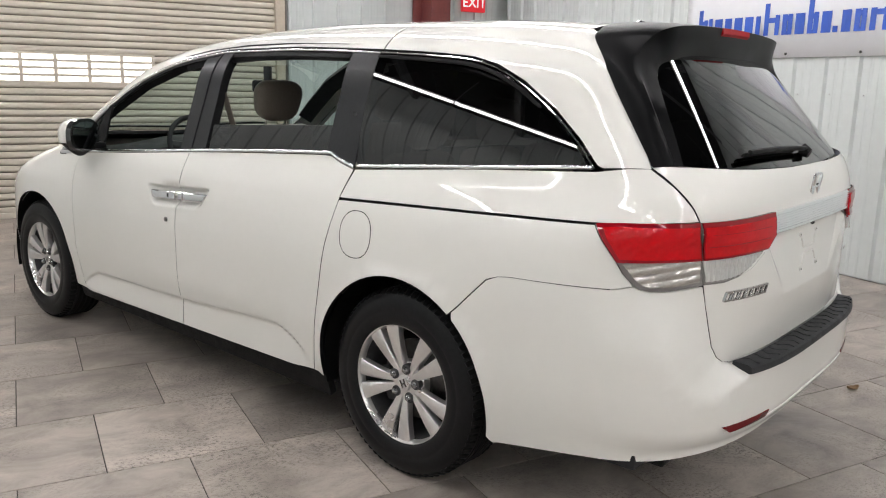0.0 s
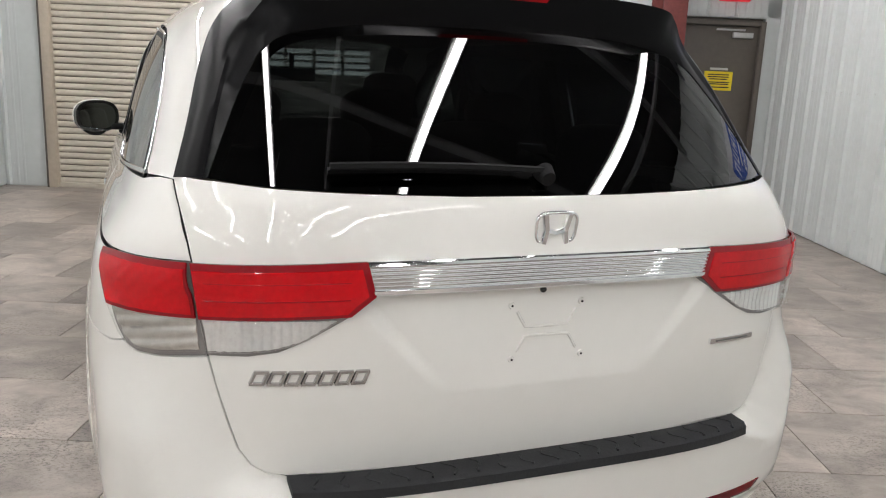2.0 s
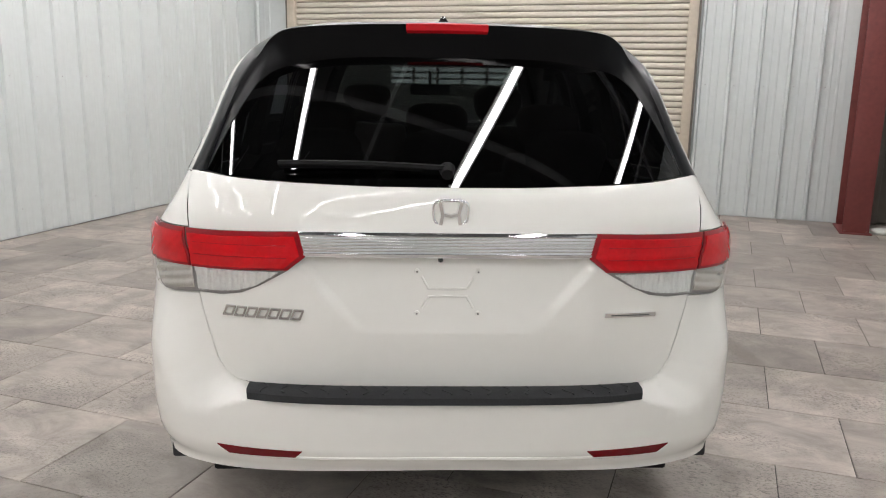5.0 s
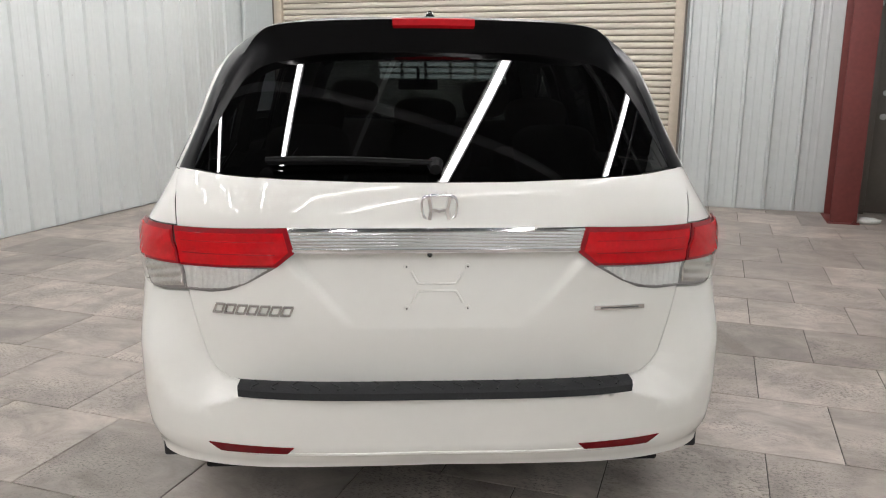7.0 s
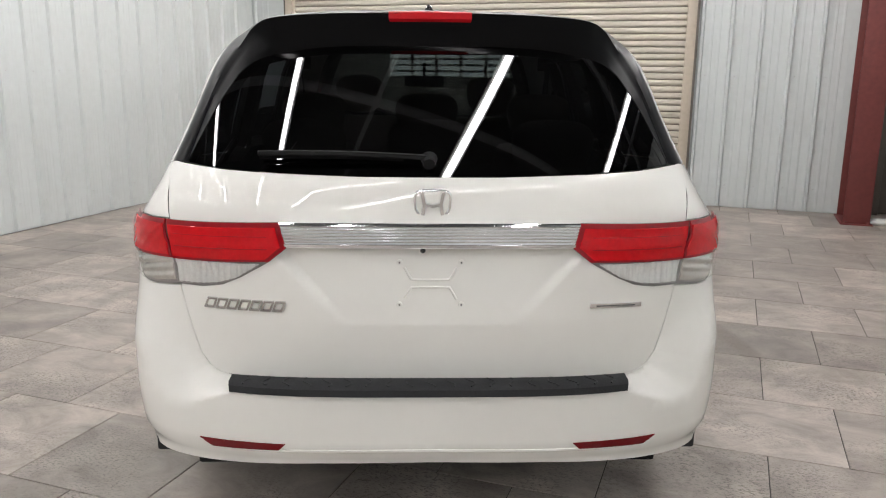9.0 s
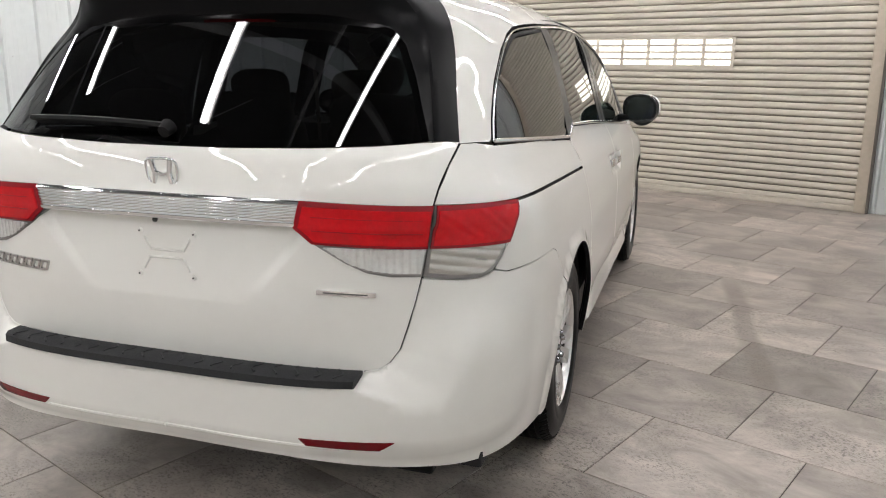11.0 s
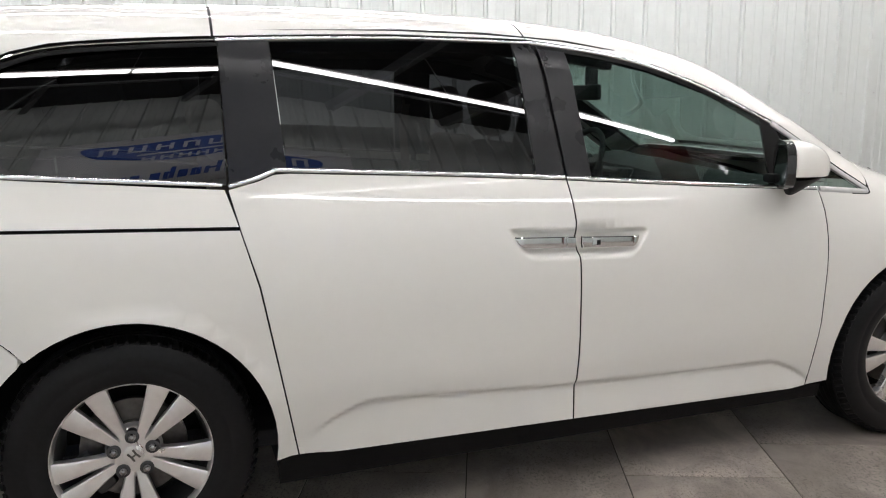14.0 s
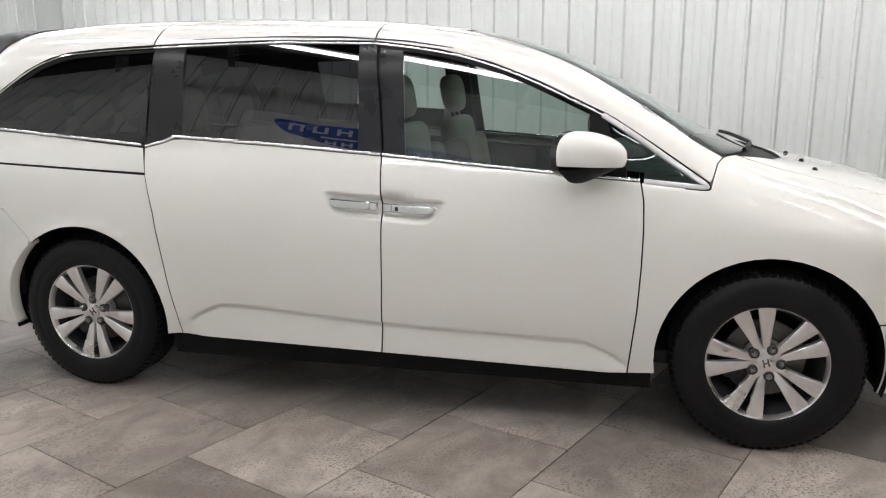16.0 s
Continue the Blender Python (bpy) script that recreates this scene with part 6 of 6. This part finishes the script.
for x, y, turn in ((0.866, 3.0, 16), (-0.858, 0.0, 27), (-0.866, 3.0, 5)):
    copy_thing(first, pose(x, y, 0.362, turn, 0, 0) if x > 0 else pose(x, y, 0.362, 0, 0, 180) @ pose(0, 0, 0, turn))

# wheel housings
for x0, y in ((1, 0.0), (-1, 0.0), (1, 3.0), (-1, 3.0)):
    bm = bmesh.new()
    n = 28
    rows = []
    for i in range(n + 1):
        a = math.radians(-14 + 208 * i / n)
        c, s_ = math.cos(a), math.sin(a)
        rr = 0.432
        rows.append([bm.verts.new((x0 * xx, y + rr * c, 0.362 + rr * s_)) for xx in (0.958, 0.90, 0.66)])
    for r, q in zip(rows, rows[1:]):
        for k in range(2):
            bm.faces.new((r[k], r[k + 1], q[k + 1], q[k]))
    bm.faces.new([r[2] for r in rows])
    part("wheel_housing", bm, PLASTIC, van, smooth=0.5)


def seat(x, y, z, wide=0.52, tan=LEATHER, back=0.66, recline=16, head=True, name="seat"):
    """An upholstered seat: cushion, bolsters, backrest, headrest on posts."""
    s = new(name)
    s.parent = van
    s.matrix_basis = pose(x, y, z)
    h = wide / 2
    bm = bmesh.new()
    add_box(bm, (-h, -0.26, -0.02), (h, 0.26, 0.13), 0.05, 3)
    part("cushion", bm, tan, s, smooth=1.2)
    bm = bmesh.new()
    m = pose(0, -0.22, 0.08, recline)
    add_box(bm, (-h + .03, -0.06, 0.0), (h - .03, 0.06, back), 0.05, 3, m)
    for sg in (-1, 1):
        add_box(bm, (sg * h - .055, -0.05, 0.04), (sg * h + .055 - .05 * (sg > 0) + .0 - (.0 if sg > 0 else -.05), 0.10, back - .12), 0.045, 3, m)
    part("backrest", bm, tan, s, smooth=1.2)
    if head:
        bm = bmesh.new()
        bmesh.ops.create_uvsphere(bm, u_segments=24, v_segments=16, radius=1)
        for v in bm.verts:
            c = v.co
            q = (abs(c.x) ** 3.2 + abs(c.y) ** 3.2 + abs(c.z) ** 3.2) ** (-1 / 3.2)
            v.co = Vector((c.x * q * (0.135 + 0.02 * c.z), c.y * q * 0.055, c.z * q * 0.105))
        bmesh.ops.transform(bm, matrix=m @ pose(0, 0.01, back + 0.125), verts=bm.verts[:])
        hr = part("headrest", bm, tan, s, smooth=1.5)
        for sg in (-.06, .06):
            bm = bmesh.new()
            bmesh.ops.create_cone(bm, cap_ends=True, segments=8, radius1=.006, radius2=.006, depth=.12, matrix=m @ pose(sg, 0.01, back + .02))
            part("headrest_post", bm, CHROME, hr)
    box("seat_base", (-h + .06, -0.2, -0.28), (h - .06, 0.2, -0.02), CABIN_DARK, s, 0.02)


seat(-0.38, 1.80, 0.56, 0.52, LEATHER, 0.61, 11)
seat(0.38, 1.74, 0.56, 0.52, LEATHER, 0.61, 13)
for x in (-0.50, 0.0, 0.50):
    seat(x, 0.70, 0.56, 0.44, LEATHER, 0.56)
for x in (-0.42, 0.0, 0.42):
    seat(x, -0.22, 0.58, 0.42, LEATHER, 0.48)


def cabin():
    box("cabin_floor", (-0.88, -0.92, 0.30), (0.88, 2.75, 0.36), CABIN_DARK, van, 0.01)
    box("cargo_floor", (-0.80, -0.98, 0.36), (0.80, -0.60, 0.60), CABIN_DARK, van, 0.02)
    # door and side trims inside the panels
    for l_ in (False, True):
        poly = [(-.35, .74), (-.25, .80), (.25, .80), (.40, .70), (.50, .36), (2.45, .36), (2.50, .9), (2.50, 1.04), (1.44, 1.115), (.48, 1.165), (.32, 1.128), (-.35, 1.18)]
        skin("side_trim", poly, on_side, CABIN_DARK, van, -0.075, 0.02, 0.08, l_, "dark cabin side trim")
        poly = [(-.36, .72), (-.36, 1.17), (-.80, 1.20), (-.86, .95), (-.80, .40), (-.42, .40)]
        skin("cargo_trim", poly, on_side, CABIN_DARK, van, -0.075, 0.02, 0.08, l_)
        # arm rest
        box("arm_rest", ((-.93 if l_ else .80), 1.60, .82), ((-.80 if l_ else .93), 2.2, .88), CABIN_TAN, van, 0.02)
        for a, b, w in (((.40, 1.16), (.39, 1.585), .055), ((1.43, 1.12), (1.40, 1.585), .06)):
            bm = bmesh.new()
            P = [on_top(*top_uv(a[0] + (b[0] - a[0]) * i / 8, a[1] + (b[1] - a[1]) * i / 8)) for i in range(9)]
            P = [Vector(((p.x - .055) * (-1 if l_ else 1), p.y, p.z)) for p in P]
            sweep(bm, P, [(-w, -.02), (w, -.02), (w, .02), (-w, .02)], [Vector((-1 if l_ else 1, 0, 0))] * 9)
            part("pillar_trim", bm, CABIN_DARK, van)
        bm = bmesh.new()
        P = [on_top(*top_uv(y, trim_z(y) - .012)) for y in (-.3, 0, .3, .6, .9, 1.2, 1.5, 1.7)]
        sweep(bm, [Vector(((p.x - .05) * (-1 if l_ else 1), p.y, p.z)) for p in P], [(-.035, -.03), (.035, -.03), (.035, .02), (-.035, .02)], [Vector((-1 if l_ else 1, 0, 0))] * 8)
        part("roof_rail_trim", bm, CABIN_DARK, van)
        # seat belts from the centre pillars
        bm = bmesh.new()
        sg = -1 if l_ else 1
        sweep(bm, [Vector((sg * .765, 1.36, 1.40)), Vector((sg * .74, 1.33, 1.25)), Vector((sg * .73, 1.36, .80))], [(-.022, -.001), (.022, -.001), (.022, .001), (-.022, .001)], [Vector((1, 0, 0))] * 3)
        part("seat_belt", bm, CABIN_TAN, van)
        bm = bmesh.new()
        P = [(1.75, .52), (1.95, .565), (2.2, .625), (2.45, .69), (2.60, .73)]
        P = [meet((x, y, 1.0), (0, 0, 1), .9) + Vector((0.03, 0, -.065)) for y, x in P]
        sweep(bm, [Vector((p.x * sg, p.y, p.z)) for p in P], [(-.05, -.018), (.05, -.018), (.05, .018), (-.05, .018)], [Vector((sg * .6, 0, .8))] * 5)
        part("screen_pillar_trim", bm, CABIN_DARK, van)
    # headliner
    hl = [(-.62, .58), (-.30, .66), (.30, .69), (.85, .68), (1.36, .64), (1.66, .56)]
    both = [top_xy(x, y) for y, x in hl]
    skin("headliner", both + [(y, 2 * half - s) for y, s in reversed(both)], on_top, CABIN_TAN, van, -0.045, 0.015, 0.09)
    # dashboard
    bm = bmesh.new()
    rows = []
    for i in range(17):
        x = -0.84 + 1.68 * i / 16
        bulge = 0.05 * math.exp(-((x + .38) / .22) ** 2) + 0.03 * math.exp(-(x / .2) ** 2)
        rows.append([bm.verts.new(p) for p in ((x, 2.68, 1.06), (x, 2.42, 1.085 + bulge), (x, 2.28 - bulge, 1.05 + bulge), (x, 2.23, .97), (x, 2.25, .80), (x, 2.34, .55))])
    for r, q in zip(rows, rows[1:]):
        for k in range(5):
            bm.faces.new((r[k], r[k + 1], q[k + 1], q[k]))
    dash = part("dashboard", bm, CABIN_DARK, van, "dark dashboard", 0.9)
    box("screen", (-.12, 2.17, .98), (.12, 2.20, 1.08), BLACK_GLOSS, dash, 0.006)
    box("centre_stack", (-.16, 2.13, .70), (.16, 2.24, .96), ALLOY_DARK, dash, 0.02)
    box("vent", (.55, 2.185, .93), (.75, 2.20, 1.0), ALLOY_DARK, dash, 0.01)
    bm = bmesh.new()
    c = pose(-.38, 2.19, 1.075, 66)
    ring = [c @ Vector((.185 * math.cos(t), .185 * math.sin(t), 0)) for t in np.linspace(0, 2 * math.pi, 41)[:-1]]
    sweep(bm, ring, round_section(.015, 8), [c.to_3x3() @ Vector((0, 0, 1))] * 40, closed=True)
    wheel_ = part("steering_wheel", bm, CABIN_DARK, van, "dark steering wheel", 1.2)
    bm = bmesh.new()
    add_box(bm, (-.07, -.06, -.03), (.07, .06, .02), .02, 2, c)
    for a in (10, 170, 270):
        add_box(bm, (0, -.018, -.01), (.175, .018, .008), .005, 1, c @ pose(0, 0, 0, 0, 0, a))
    part("wheel_hub", bm, ALLOY_DARK, wheel_, smooth=0.6)
    bm = bmesh.new()
    add_box(bm, (-.13, 1.985, 1.395), (.13, 2.015, 1.465), .012)
    add_box(bm, (-.01, 2.0, 1.44), (.01, 2.06, 1.545), .004)
    part("rear_view_mirror", bm, CABIN_DARK, van, smooth=0.6)


cabin()


# ---- floor tiles, laid last ----
def tile_mesh(w, d):
    bm = bmesh.new()
    add_box(bm, (0, 0, -0.012), (w, d, 0.0))
    top = [e for e in bm.edges if all(v.co.z > -0.001 for v in e.verts)]
    bmesh.ops.bevel(bm, geom=top, offset=0.0012, segments=1, affect="EDGES")
    me = bpy.data.meshes.new("tile")
    bm.to_mesh(me)
    bm.free()
    me.materials.append(TILE)
    return me


PU, PV, GAP = 0.6035, 0.5985, 0.0045
whole_tile = tile_mesh(PU - GAP, PV - GAP)
ROW0, SOUTH = 0.13, -4.3
row = math.floor((SOUTH - ROW0) / PV)
while ROW0 + row * PV < V1 + 0.06:
    v = ROW0 + row * PV
    shift = 1.132 if row % 2 == 0 else 1.434
    col = math.floor((U0 - shift) / PU)
    while shift + col * PU < U1:
        u = shift + col * PU
        a, b = max(u, U0), min(u + PU - GAP, U1)
        if b - a > 0.02:
            me = whole_tile if b - a > PU - GAP - 0.001 else tile_mesh(b - a, PV - GAP)
            t = part("tile", me, None, floor)
            t.location = (a, v, 0)
        col += 1
    row += 1
# the rows behind the camera's way, joined
bm = bmesh.new()
v = ROW0 + math.floor((SOUTH - ROW0) / PV) * PV
while v > V0:
    v -= PV
    u = U0
    while u < U1 - 0.02:
        add_box(bm, (u, max(v, V0), -0.012), (min(u + PU - GAP, U1), v + PV - GAP, 0.0))
        u += PU
part("rear_tiles", bm, TILE, floor)["kind"] = "stuff"
